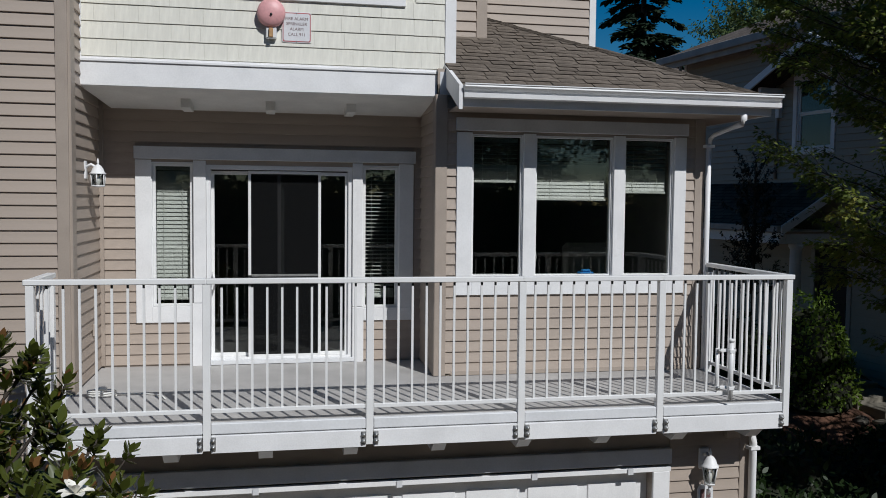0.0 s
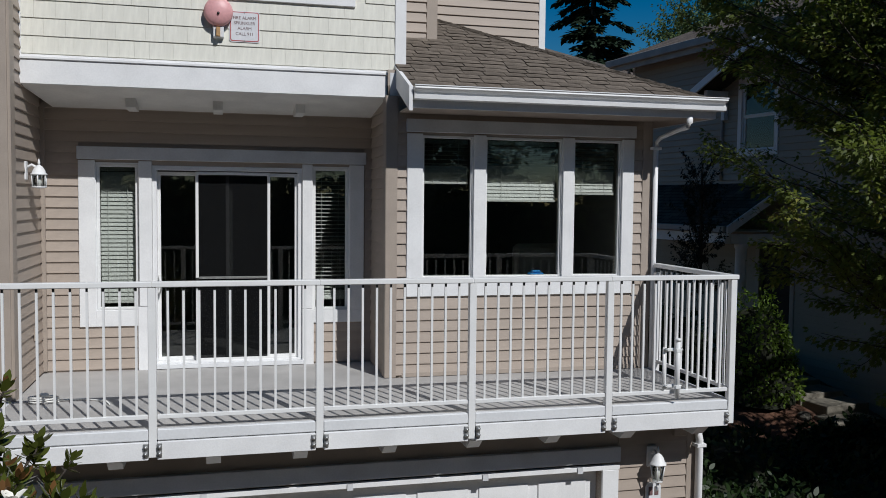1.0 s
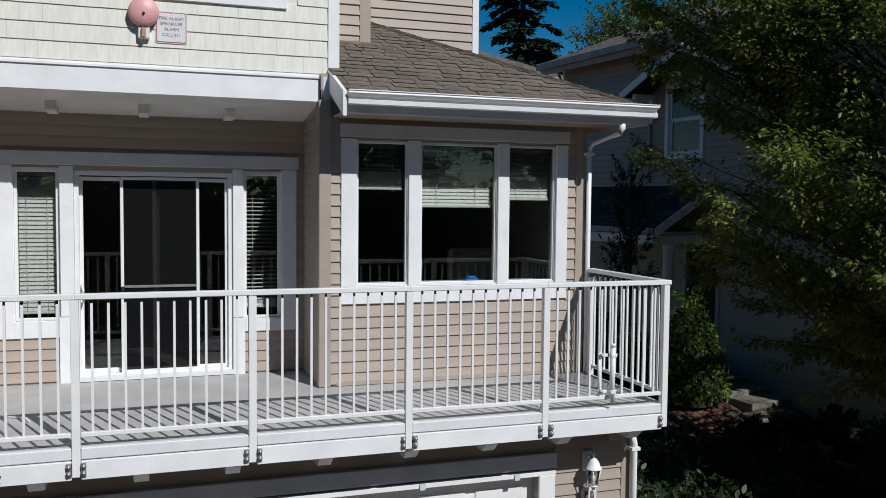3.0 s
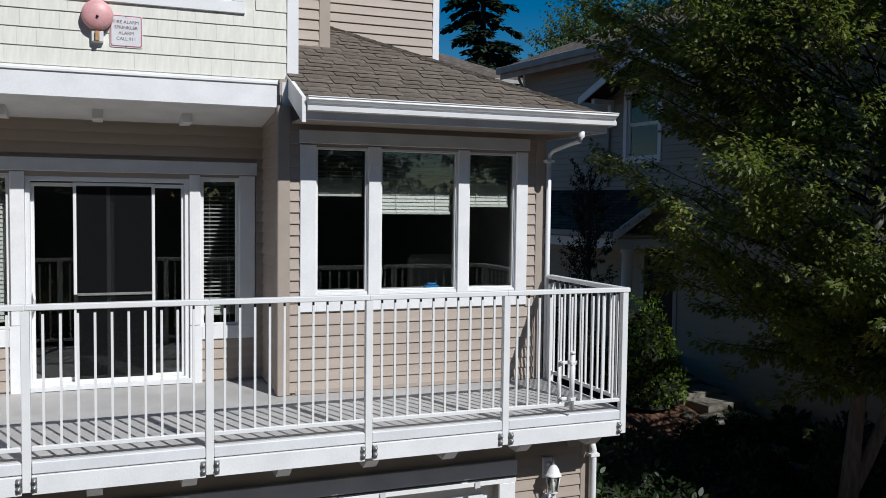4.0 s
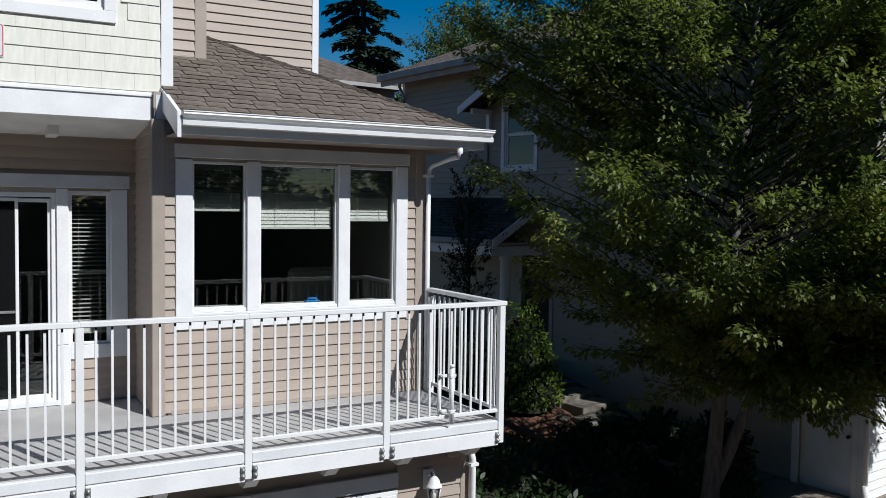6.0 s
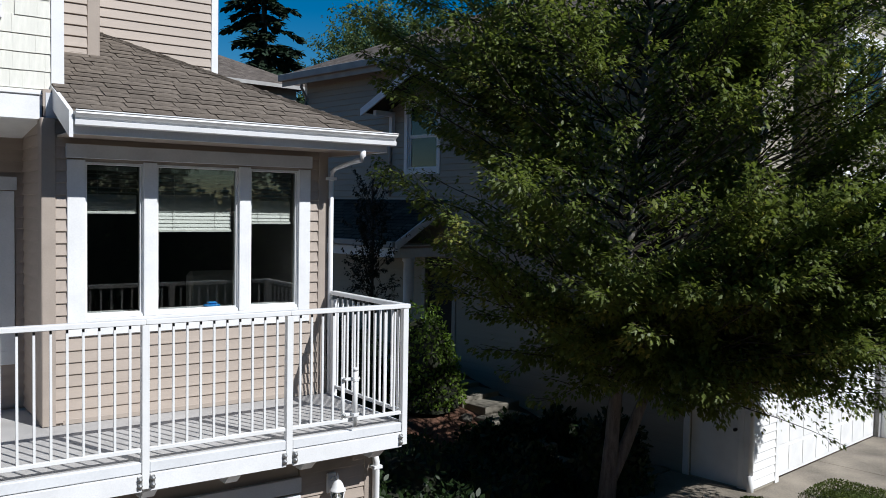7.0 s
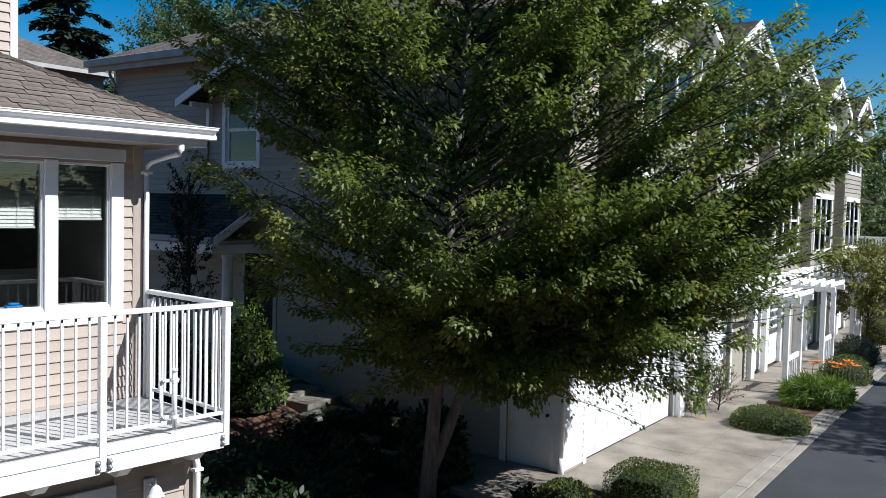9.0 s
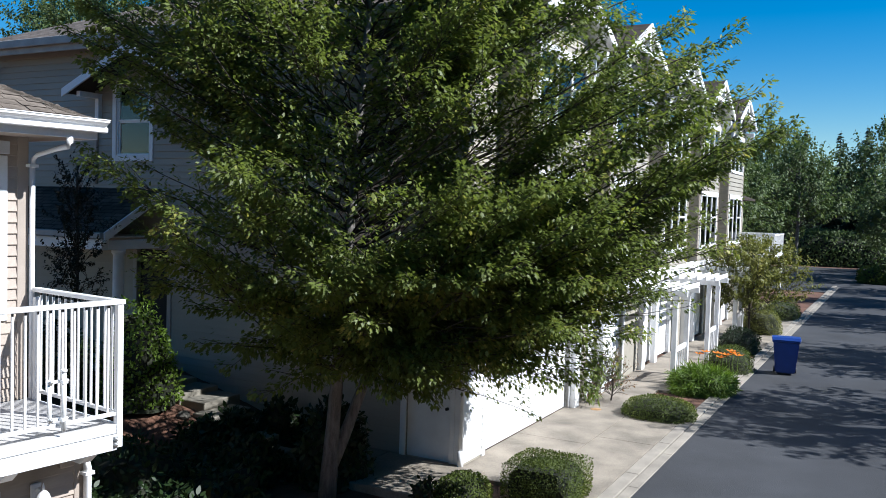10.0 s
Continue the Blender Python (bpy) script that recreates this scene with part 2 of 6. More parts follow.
def tube(bm, points, radii, sides=8, caps=True):
    rings = []
    pts = [Vector(p) for p in points]
    for i, p in enumerate(pts):
        d = (pts[min(i + 1, len(pts) - 1)] - pts[max(i - 1, 0)]).normalized()
        ref = Vector((0, 0, 1)) if abs(d.z) < 0.95 else Vector((1, 0, 0))
        x = d.cross(ref).normalized()
        y = d.cross(x)
        r = radii[i] if isinstance(radii, (list, tuple)) else radii
        rings.append([bm.verts.new(p + x * (r * math.cos(2 * math.pi * k / sides)) + y * (r * math.sin(2 * math.pi * k / sides)))
                      for k in range(sides)])
    for a, b in zip(rings, rings[1:]):
        for k in range(sides):
            bm.faces.new((a[k], a[(k + 1) % sides], b[(k + 1) % sides], b[k])).smooth = True
    if caps:
        bm.faces.new(rings[0][::-1])
        bm.faces.new(rings[-1])
    return bm


def lathe(bm, profile, centre=(0, 0, 0), axis="z", sides=20):
    """Turns (radius, height) pairs round an axis."""
    c = Vector(centre)

    def at(r, h, k):
        a = 2 * math.pi * k / sides
        p = Vector((r * math.cos(a), r * math.sin(a), h))
        return c + (p if axis == "z" else Vector((p.x, -p.z, p.y)))
    rings = [[bm.verts.new(at(max(r, 1e-4), h, k)) for k in range(sides)] for r, h in profile]
    for a, b in zip(rings, rings[1:]):
        for k in range(sides):
            bm.faces.new((a[k], a[(k + 1) % sides], b[(k + 1) % sides], b[k])).smooth = True
    bm.faces.new(rings[0])
    bm.faces.new(rings[-1][::-1])
    bmesh.ops.recalc_face_normals(bm, faces=bm.faces[:])
    return bm


def face_frame(o, along):
    """Frame of a wall's outer face: x along it, y into it, z up."""
    a = Vector(along).normalized()
    z = Vector((0, 0, 1))
    n = a.cross(z)
    m = Matrix.Identity(4)
    m.col[0], m.col[1], m.col[2], m.col[3] = (*a, 0), (*-n, 0), (0, 0, 1, 0), (*o, 1)
    return m


def wall_body(length, h0, h1, holes=(), thick=0.14, front=0.0):
    """A wall slab with openings (s0, s1, h0, h1) cut through it."""
    xs = sorted({0.0, length, *[v for h in holes for v in h[:2] if 0 < v < length]})
    zs = sorted({h0, h1, *[v for h in holes for v in h[2:] if h0 < v < h1]})
    bm = bmesh.new()
    for x0, x1 in zip(xs, xs[1:]):
        for z0, z1 in zip(zs, zs[1:]):
            cx, cz = (x0 + x1) / 2, (z0 + z1) / 2
            if not any(a < cx < b and c < cz < d for a, b, c, d in holes):
                box(bm, (x0, front, z0), (x1, thick, z1))
    bmesh.ops.remove_doubles(bm, verts=bm.verts[:], dist=1e-4)
    return bm


def ring(s0, s1, h0, h1, w, d0, d1, bevel=0.004):
    """A rectangular frame in one piece."""
    bm = bmesh.new()
    loops = []
    for d in (d0, d1):
        for k in (0.0, w):
            loops.append([bm.verts.new(p) for p in ((s0 + k, d, h0 + k), (s1 - k, d, h0 + k), (s1 - k, d, h1 - k), (s0 + k, d, h1 - k))])
    fo, fi, bo, bi = loops
    for i in range(4):
        j = (i + 1) % 4
        bm.faces.new((fo[i], fo[j], fi[j], fi[i]))
        bm.faces.new((bo[j], bo[i], bi[i], bi[j]))
        bm.faces.new((fo[j], fo[i], bo[i], bo[j]))
        bm.faces.new((fi[i], fi[j], bi[j], bi[i]))
    bmesh.ops.recalc_face_normals(bm, faces=bm.faces[:])
    if bevel:
        bmesh.ops.bevel(bm, geom=bm.edges[:], offset=bevel, segments=1, affect="EDGES")
    return bm


BOARDS = {}


def board_mesh(mat, exposure):
    key = (mat.name, round(exposure, 4))
    if key not in BOARDS:
        bm = bmesh.new()
        t = exposure / 0.11
        prism(bm, [(0.0, -0.002), (-0.019 * t, 0.0), (-0.020 * t, 0.004), (-0.003, exposure + 0.001), (0.0, exposure + 0.001)],
              0, 1, lambda d, h, x: (x, d, h))
        me = bpy.data.meshes.new("board")
        bm.to_mesh(me)
        bm.free()
        me.materials.append(mat)
        BOARDS[key] = me
    return BOARDS[key]


def lap_siding(wall, s0, s1, h0, h1, holes, mat, exposure=0.108, name="board", joints=0.0, rnd=None):
    """Rows of lapped boards between h0 and h1, broken at the openings."""
    me = board_mesh(mat, exposure)
    h = h0
    while h < h1 - 0.02:
        cuts = [(a, b) for a, b, c, d in holes if c < h + exposure * 0.5 < d]
        runs, x = [], s0
        for a, b in sorted(cuts):
            if a > x:
                runs.append((x, min(a, s1)))
            x = max(x, b)
        if x < s1:
            runs.append((x, s1))
        tall = min(1.0, (h1 - h) / exposure)
        for a, b in runs:
            if b - a > 0.01:
                share(name, me, wall, Matrix.Translation((a, 0, h)) @ Matrix.Diagonal((b - a, 1, tall, 1)))
        h += exposure


def pane(parent, s0, s1, h0, h1, d, name="pane"):
    ob = part(name, boxes(((s0, d, h0), (s1, d + 0.006, h1))), GLASS, parent)
    ob.visible_shadow = False
    return ob


def sash(parent, s0, s1, h0, h1, d=0.03, w=0.045, mat=None, depth=0.045, name="frame", glass=True):
    f = ring(s0, s1, h0, h1, w, d, d + depth)
    ob = part(name, f, mat or RAIL, parent)
    if glass:
        pane(parent, s0 + w - 0.003, s1 - w + 0.003, h0 + w - 0.003, h1 - w + 0.003, d + depth * 0.5)
    return ob


# ---- the balcony house ----
house = thing("townhouse", "tan lap-sided townhouse with white trim and a brown shingle roof", "house")

# lower storey with the garage
F = face_frame((-6.16, 0.45, 0), (1, 0, 0))
L = 6.06
GH = [(0.46, 5.10, -0.3, 2.10)]
w = part("wall", wall_body(L, -0.3, 2.62, GH, 0.2), TAN_TRIM, house, "tan lap siding beside a garage door", F)
lap_siding(w, 5.26, L - 0.105, 0.0, 2.6, [], TAN)
part("corner_board", boxes(((L - 0.105, -0.022, -0.3), (L - 0.006, 0.1, 2.62)), bevel=0.004), TAN_TRIM, w)
gar = part("garage_door", boxes(((0.46, 0.12, -0.3), (5.10, 0.16, 2.06))), WHITE, house, "white panelled garage door in shade", F)
for k in range(8):
    x = 0.55 + k * 0.568
    for zz in (1.50, 0.95, 0.4):
        part("panel", boxes(((x, 0.105, zz), (x + 0.47, 0.122, zz + 0.42)), bevel=0.006), WHITE, gar)
pieces("jamb", (((5.10, -0.03, -0.3), (5.26, 0.12, 2.04)), ((0.30, -0.03, -0.3), (0.46, 0.12, 2.04))), WHITE, gar, bevel=0.004)
part("lintel", boxes(((0.30, -0.03, 2.04), (5.27, 0.12, 2.085)), bevel=0.004), WHITE, gar)
# The grey stands for the balcony's shade on this board.
part("header", boxes(((0.22, -0.045, 2.115), (5.27, 0.0, 2.255)), bevel=0.004), GREY_SHADE_TRIM, gar, "header board with the balcony shade put into its blue-grey")
for x in (1.55, 2.75, 3.95, 4.85):
    part("clip", boxes(((x, -0.045, 2.03), (x + 0.05, -0.031, 2.084))), GREY_SHADE_TRIM, gar)

# neighbouring wall that flanks the balcony
F = face_frame((-10.6, 1.15, 0), (1, 0, 0))
L = 4.44
w = part("wall", wall_body(L, -0.3, 9.0, [], 0.14), TAN_TRIM, house, "tan lap siding", F)
lap_siding(w, 0, L - 0.10, 0.3, 9.0, [], TAN)
part("corner_board", boxes(((L - 0.10, -0.022, 0), (L, 0.05, 9.0)), bevel=0.004), TAN_TRIM, w)
F = face_frame((-6.16, 1.15, 0), (0, 1, 0))
w = part("wall", wall_body(1.26, -0.3, 9.0, [], 0.14, 0.0), TAN_TRIM, house, "tan lap siding return beside the balcony", F)
lap_siding(w, 0.16, 1.26, 2.77, 9.0, [], TAN)
part("corner_board", boxes(((-0.001, -0.022, 0), (0.16, 0.05, 9.0)), bevel=0.004), TAN_TRIM, w)

# door wall behind the balcony
F = face_frame((-6.16, 2.41, 0), (1, 0, 0))
X0 = 6.16
L = 3.30
DH = [(X0 - 5.66, X0 - 5.24, 3.36, 4.84), (X0 - 5.12, X0 - 3.62, 2.80, 4.82), (X0 - 3.52, X0 - 3.12, 3.32, 4.84)]
TRIM = [(X0 - 5.81, X0 - 2.96, 3.2, 5.0), (X0 - 5.26, X0 - 3.50, 2.7, 5.0)]
w = part("wall", wall_body(L, 2.6, 5.75, DH, 0.16), TAN_TRIM, house, "tan lap siding round a patio door", F)
lap_siding(w, 0.0, L, 2.77, 5.6, TRIM, TAN)
part("corner_strip", boxes(((0.005, -0.05, 2.77), (0.05, -0.018, 5.4)), bevel=0.004), TAN_TRIM, w)
# trim round the door and its side windows
pieces("door_trim", (((X0 - 5.81, -0.03, 3.20), (X0 - 5.655, 0.0, 4.86)), ((X0 - 5.655, -0.03, 3.20), (X0 - 5.26, 0.0, 3.365)),
                        ((X0 - 5.245, -0.032, 3.40), (X0 - 5.12, 0.05, 4.86)), ((X0 - 5.26, -0.036, 2.74), (X0 - 5.12, 0.0, 3.395)),
                        ((X0 - 3.62, -0.032, 3.34), (X0 - 3.515, 0.05, 4.86)), ((X0 - 3.62, -0.036, 2.74), (X0 - 3.50, 0.0, 3.335)),
                        ((X0 - 3.50, -0.03, 3.19), (X0 - 2.97, 0.0, 3.325)), ((X0 - 3.125, -0.03, 3.325), (X0 - 2.97, 0.0, 4.86))), WHITE, w, "white painted boards round door and windows", bevel=0.004)
# Head board greyed in colour for the overhang's shade.
part("head_trim", boxes(((X0 - 5.82, -0.05, 4.868), (X0 - 2.95, 0.0, 4.995)), bevel=0.004), GREY_SHADE_TRIM, w, "white head board with its shade put into a pale grey")
for a, b, c, d in (DH[0], DH[2]):
    win = part("window", ring(a, b, c - 0.012, d, 0.012, -0.006, 0.1, 0), WHITE, house, "narrow white side window", F)
    sash(win, a + 0.012, b - 0.012, c, d - 0.012, 0.02, 0.03)

slider = part("sliding_door", ring(X0 - 5.12, X0 - 3.62, 2.775, 4.82, 0.045, 0.0, 0.14), WHITE, house, "white framed sliding patio door, closed", F)
part("door_sill", boxes(((X0 - 5.14, -0.05, 2.755), (X0 - 3.60, 0.14, 2.80)), ((X0 - 5.08, 0.02, 2.80), (X0 - 3.66, 0.035, 2.815)), bevel=0.003), WORN, slider, "pale door track")
sash(slider, X0 - 5.08, X0 - 4.33, 2.82, 4.76, 0.085, 0.036, name="door_leaf")
sash(slider, X0 - 4.40, X0 - 3.66, 2.82, 4.76, 0.035, 0.036, name="door_leaf")
scr = sash(slider, X0 - 4.70, X0 - 3.95, 2.815, 4.765, 0.004, 0.03, name="screen_frame", depth=0.022, glass=False)
part("fly_screen", boxes(((X0 - 4.672, 0.013, 2.845), (X0 - 3.978, 0.015, 4.735))), SCREEN, slider, "dark fly screen")
part("screen_rail", boxes(((X0 - 4.67, -0.004, 3.665), (X0 - 3.98, 0.012, 3.69)), bevel=0.003), STEEL, slider, "grey screen cross rail")
part("screen_pull", boxes(((X0 - 4.70, -0.012, 3.57), (X0 - 4.665, 0.004, 3.68)), bevel=0.003), BLACK, slider)
bm = bmesh.new()
tube(bm, [(X0 - 5.06, 0.09, 3.52), (X0 - 5.045, 0.0, 3.54), (X0 - 5.045, -0.005, 3.66), (X0 - 5.06, 0.09, 3.70)], 0.011, 6)
part("door_handle", bm, WHITE, slider)

# bay with three windows
F = face_frame((-2.88, 1.505, 0), (1, 0, 0))
B0 = 2.88
L = 2.78
WH = [(B0 - 2.535, B0 - 2.015, 3.735, 5.13), (B0 - 1.89, B0 - 1.07, 3.735, 5.13), (B0 - 0.95, B0 - 0.415, 3.735, 5.13)]
w = part("wall", wall_body(L, 2.5, 5.6, WH, 0.15), TAN_TRIM, house, "tan lap siding round three windows", F)
lap_siding(w, 0.095, L - 0.085, 2.775, 5.5, [(B0 - 2.69, B0 - 0.285, 3.55, 5.30)], TAN)
part("corner_board", boxes(((-0.02, -0.024, 2.755), (0.095, 0.06, 5.5)), bevel=0.004), TAN_TRIM, w)
part("corner_board", boxes(((L - 0.085, -0.024, 2.755), (L + 0.024, 0.06, 5.5)), bevel=0.004), TAN_TRIM, w)
pieces("window_trim", (((B0 - 2.69, -0.03, 3.55), (B0 - 2.535, 0.0, 5.145)), ((B0 - 0.415, -0.03, 3.55), (B0 - 0.285, 0.0, 5.145)),
                          ((B0 - 2.015, -0.03, 3.70), (B0 - 1.89, 0.03, 5.145)), ((B0 - 1.07, -0.03, 3.70), (B0 - 0.95, 0.03, 5.145)),
                          ((B0 - 2.535, -0.03, 3.55), (B0 - 0.415, 0.0, 3.70))), WHITE, w, "white painted window boards", bevel=0.004)
# Eave shade goes into the grey of this board.
part("head_trim", boxes(((B0 - 2.70, -0.05, 5.160), (B0 - 0.275, 0.0, 5.285)), bevel=0.004), GREY_SHADE_TRIM, w, "white head board with its shade put into a pale grey")
part("base_trim", boxes(((0.15, -0.02, 2.755), (L - 0.1, 0.0, 2.80)), bevel=0.003), TAN_TRIM, w)
for a, b, c, d in WH:
    win = part("window", ring(a, b, c - 0.010, d, 0.010, -0.004, 0.1, 0), WHITE, house, "white framed fixed window", F)
    sash(win, a + 0.010, b - 0.010, c, d - 0.010, 0.012, 0.014)
    part("sill_board", boxes(((a + 0.002, -0.014, c - 0.034), (b - 0.002, 0.0, c - 0.011)), bevel=0.003), WHITE, win)
# returns of the bay
F = face_frame((-2.88, 2.41, 0), (0, -1, 0))
w = part("wall", wall_body(0.905, 2.5, 5.75, [], 0.13), TAN_TRIM, house, "tan lap siding return of the bay", F)
lap_siding(w, 0.0, 0.80, 2.775, 5.6, [], TAN)
part("corner_board", boxes(((0.78, -0.024, 2.755), (0.926, 0.0, 5.5)), bevel=0.004), TAN_TRIM, w)
F = face_frame((-0.10, 1.515, 0), (0, 1, 0))
w = part("wall", wall_body(6.5, -0.3, 5.6, [], 0.15), TAN_TRIM, house, "tan lap siding side wall", F)
lap_siding(w, 0.10, 6.5, 0.0, 5.5, [], TAN)
F = face_frame((-0.10, 0.45, 0), (0, 1, 0))
w = part("wall", wall_body(1.06, -0.3, 2.62, [], 0.15), TAN_TRIM, house, "tan lap siding beside the garage", F)
lap_siding(w, 0.06, 1.06, 0.0, 2.6, [], TAN)

# upper storey in cream shingles over the door
F = face_frame((-6.16, 1.60, 0), (1, 0, 0))
L = 3.45
UW = [(X0 - 4.62, X0 - 3.29, 6.44, 7.7)]
w = part("wall", wall_body(L, 5.72, 9.0, UW, 0.16), CREAM, house, "cream painted shingle siding", F)
rnd = random.Random(5)
course = 0.157
SHAKE = {}
for r in range(7):
    h = 5.755 + r * course
    x = 0.02 - rnd.random() * 0.1
    while x < L - 0.09:
        wd = rnd.choice((0.10, 0.13, 0.155, 0.18, 0.21))
        a, b = max(x, 0.02), min(x + wd, L - 0.09)
        x += wd
        if b - a < 0.02 or (h + 0.1 > 6.33 and a < X0 - 3.2):
            continue
        k = round(b - a, 3)
        if k not in SHAKE:
            bm = bmesh.new()
            prism(bm, [(0.0, 0.0), (-0.016, 0.0), (-0.006, course + 0.004), (0.0, course + 0.004)], 0.0005, k - 0.0005, lambda d, hh, xx: (xx, d, hh))
            me = bpy.data.meshes.new("shingle")
            bm.to_mesh(me)
            bm.free()
            me.materials.append(CREAM)
            SHAKE[k] = me
        share("shingle", SHAKE[k], w, Matrix.Translation((a, rnd.uniform(-0.0006, 0.0006), h + rnd.uniform(-0.001, 0.001))))
pieces("corner_board", (((L - 0.09, -0.025, 5.70), (L + 0.02, 0.1, 9.0)), ((0.0, -0.025, 5.735), (0.02, 0.0, 9.0))), WHITE, w, bevel=0.004)
pieces("window_board", (((X0 - 4.78, -0.035, 6.335), (X0 - 3.19, 0.0, 6.44)), ((X0 - 3.29, -0.033, 6.44), (X0 - 3.19, 0.0, 7.8))), WHITE, w, bevel=0.004)
win = part("window", boxes(((UW[0][0], 0.0, 6.44), (UW[0][1], 0.1, 6.47))), WHITE, house, "white framed upper window", F)
sash(win, UW[0][0], UW[0][1], 6.47, 7.7, 0.02, 0.05)
pieces("band_board", (((0.0, -0.045, 5.485), (L - 0.03, 0.0, 5.70)), ((0.0, -0.06, 5.70), (L - 0.02, 0.0, 5.725)), ((0.0, -0.03, 5.725), (L - 0.04, 0.0, 5.745))), WHITE, w, "broad white band board", bevel=0.004)
bm = bmesh.new()
lo = [bm.verts.new(p) for p in ((0.0, -0.03, 5.487), (L - 0.05, -0.03, 5.487), (L - 0.19, 0.80, 5.365), (0.13, 0.80, 5.365))]
hi = [bm.verts.new(v.co + Vector((0, 0, 0.03))) for v in lo]
bm.faces.new(lo)
bm.faces.new(hi[::-1])
for i in range(4):
    bm.faces.new((lo[i], hi[i], hi[(i + 1) % 4], lo[(i + 1) % 4]))
bmesh.ops.recalc_face_normals(bm, faces=bm.faces[:])
part("soffit", bm, SOFFIT, house, "white overhang soffit sloping to the wall", F)
for x0, x1 in ((0.0, 0.13), (L - 0.05, L - 0.19)):
    bm = bmesh.new()
    lo = [bm.verts.new(p) for p in ((x0, -0.03, 5.485), (x1, 0.80, 5.365), (x1, 0.80, 5.50), (x0, 0.80, 5.50))]
    for ids in ((0, 1, 2), (0, 2, 3), (0, 3, 1), (1, 3, 2)):
        bm.faces.new([lo[i] for i in ids])
    bmesh.ops.recalc_face_normals(bm, faces=bm.faces[:])
    part("soffit_end", bm, SOFFIT, house, "", F)
for x in (0.89, 1.69, 2.48):
    bm = bmesh.new()
    prism(bm, [(0.34, 5.46), (0.34, 5.35), (0.36, 5.335), (0.66, 5.335), (0.66, 5.46)], x - 0.045, x + 0.045, lambda d, h, xx: (xx, d, h))
    part("corbel", bm, SOFFIT, house, "", F)
F = face_frame((-2.71, 1.60, 0), (0, 1, 0))
w = part("wall", wall_body(2.1, 5.7, 9.0, [], 0.12), TAN_TRIM, house, "", F)
# recessed upper walls over the bay roof
F = face_frame((-2.71, 2.5, 0), (1, 0, 0))
w = part("wall", wall_body(0.53, 5.9, 9.0, [], 0.12), TAN_TRIM, house, "tan lap siding above the roof", F)
lap_siding(w, 0.0, 0.43, 6.1, 9.0, [], TAN)
part("corner_board", boxes(((0.43, -0.022, 6.15), (0.55, 0.05, 9.0)), bevel=0.004), TAN_TRIM, w)
part("wall", boxes(((-2.30, 2.62, 6.0), (-2.18, 3.54, 9.0))), TAN_TRIM, house)
F = face_frame((-2.2, 3.55, 0), (1, 0, 0))
w = part("wall", wall_body(1.67, 5.8, 9.0, [], 0.12), TAN_TRIM, house, "tan lap siding above the roof", F)
lap_siding(w, 0.0, 1.60, 6.0, 9.0, [], TAN)
part("corner_board", boxes(((1.60, -0.024, 5.9), (1.685, 0.06, 9.0)), bevel=0.004), WHITE, w)
part("wall", boxes(((-0.66, 3.68, 5.6), (-0.54, 8.0, 9.0)), ((-10.6, 7.9, -0.3), (0.01, 8.0, 9.0)), ((-10.6, 1.2, -0.3), (-10.5, 8.0, 9.0))), TAN_TRIM, house, "tan back walls")
pieces("main_roof", (((-11.0, 0.8, 9.0), (-2.3, 8.4, 9.15)), ((-2.3, 3.0, 9.0), (0.0, 8.4, 9.15))), FARROOF, house)

# hip roof over the bay
EZ, EY, EX, LX, PITCH = 5.50, 0.93, 0.34, -2.80, 0.48
SL = math.sqrt(1 + PITCH * PITCH)
bm = bmesh.new()


def roof_z(y):
    return EZ + PITCH * (y - EY)


TOP = 3.55
vs = [bm.verts.new(p) for p in ((LX, EY, EZ), (EX, EY, EZ), (EX - (TOP - EY), TOP, roof_z(TOP)), (LX, TOP, roof_z(TOP)))]
bm.faces.new(vs)
vt = [bm.verts.new(p) for p in ((EX, EY, EZ), (EX, 8.0, EZ), (EX - (TOP - EY), 8.0, roof_z(TOP)), (EX - (TOP - EY), TOP, roof_z(TOP)))]
bm.faces.new(vt)
bmesh.ops.solidify(bm, geom=bm.faces[:], thickness=0.06)
roof = part("roof", bm, SHINGLE, house, "brown asphalt shingle hip roof")
# tabs of the front slope, row by row
COURSE, TAB = 0.125, 0.23
rnd = random.Random(8)
RF = Matrix(((1, 0, 0, LX), (0, 1 / SL, -PITCH / SL, EY), (0, PITCH / SL, 1 / SL, EZ), (0, 0, 0, 1)))
TABS = {}
row, total = 0, (TOP - EY) * SL
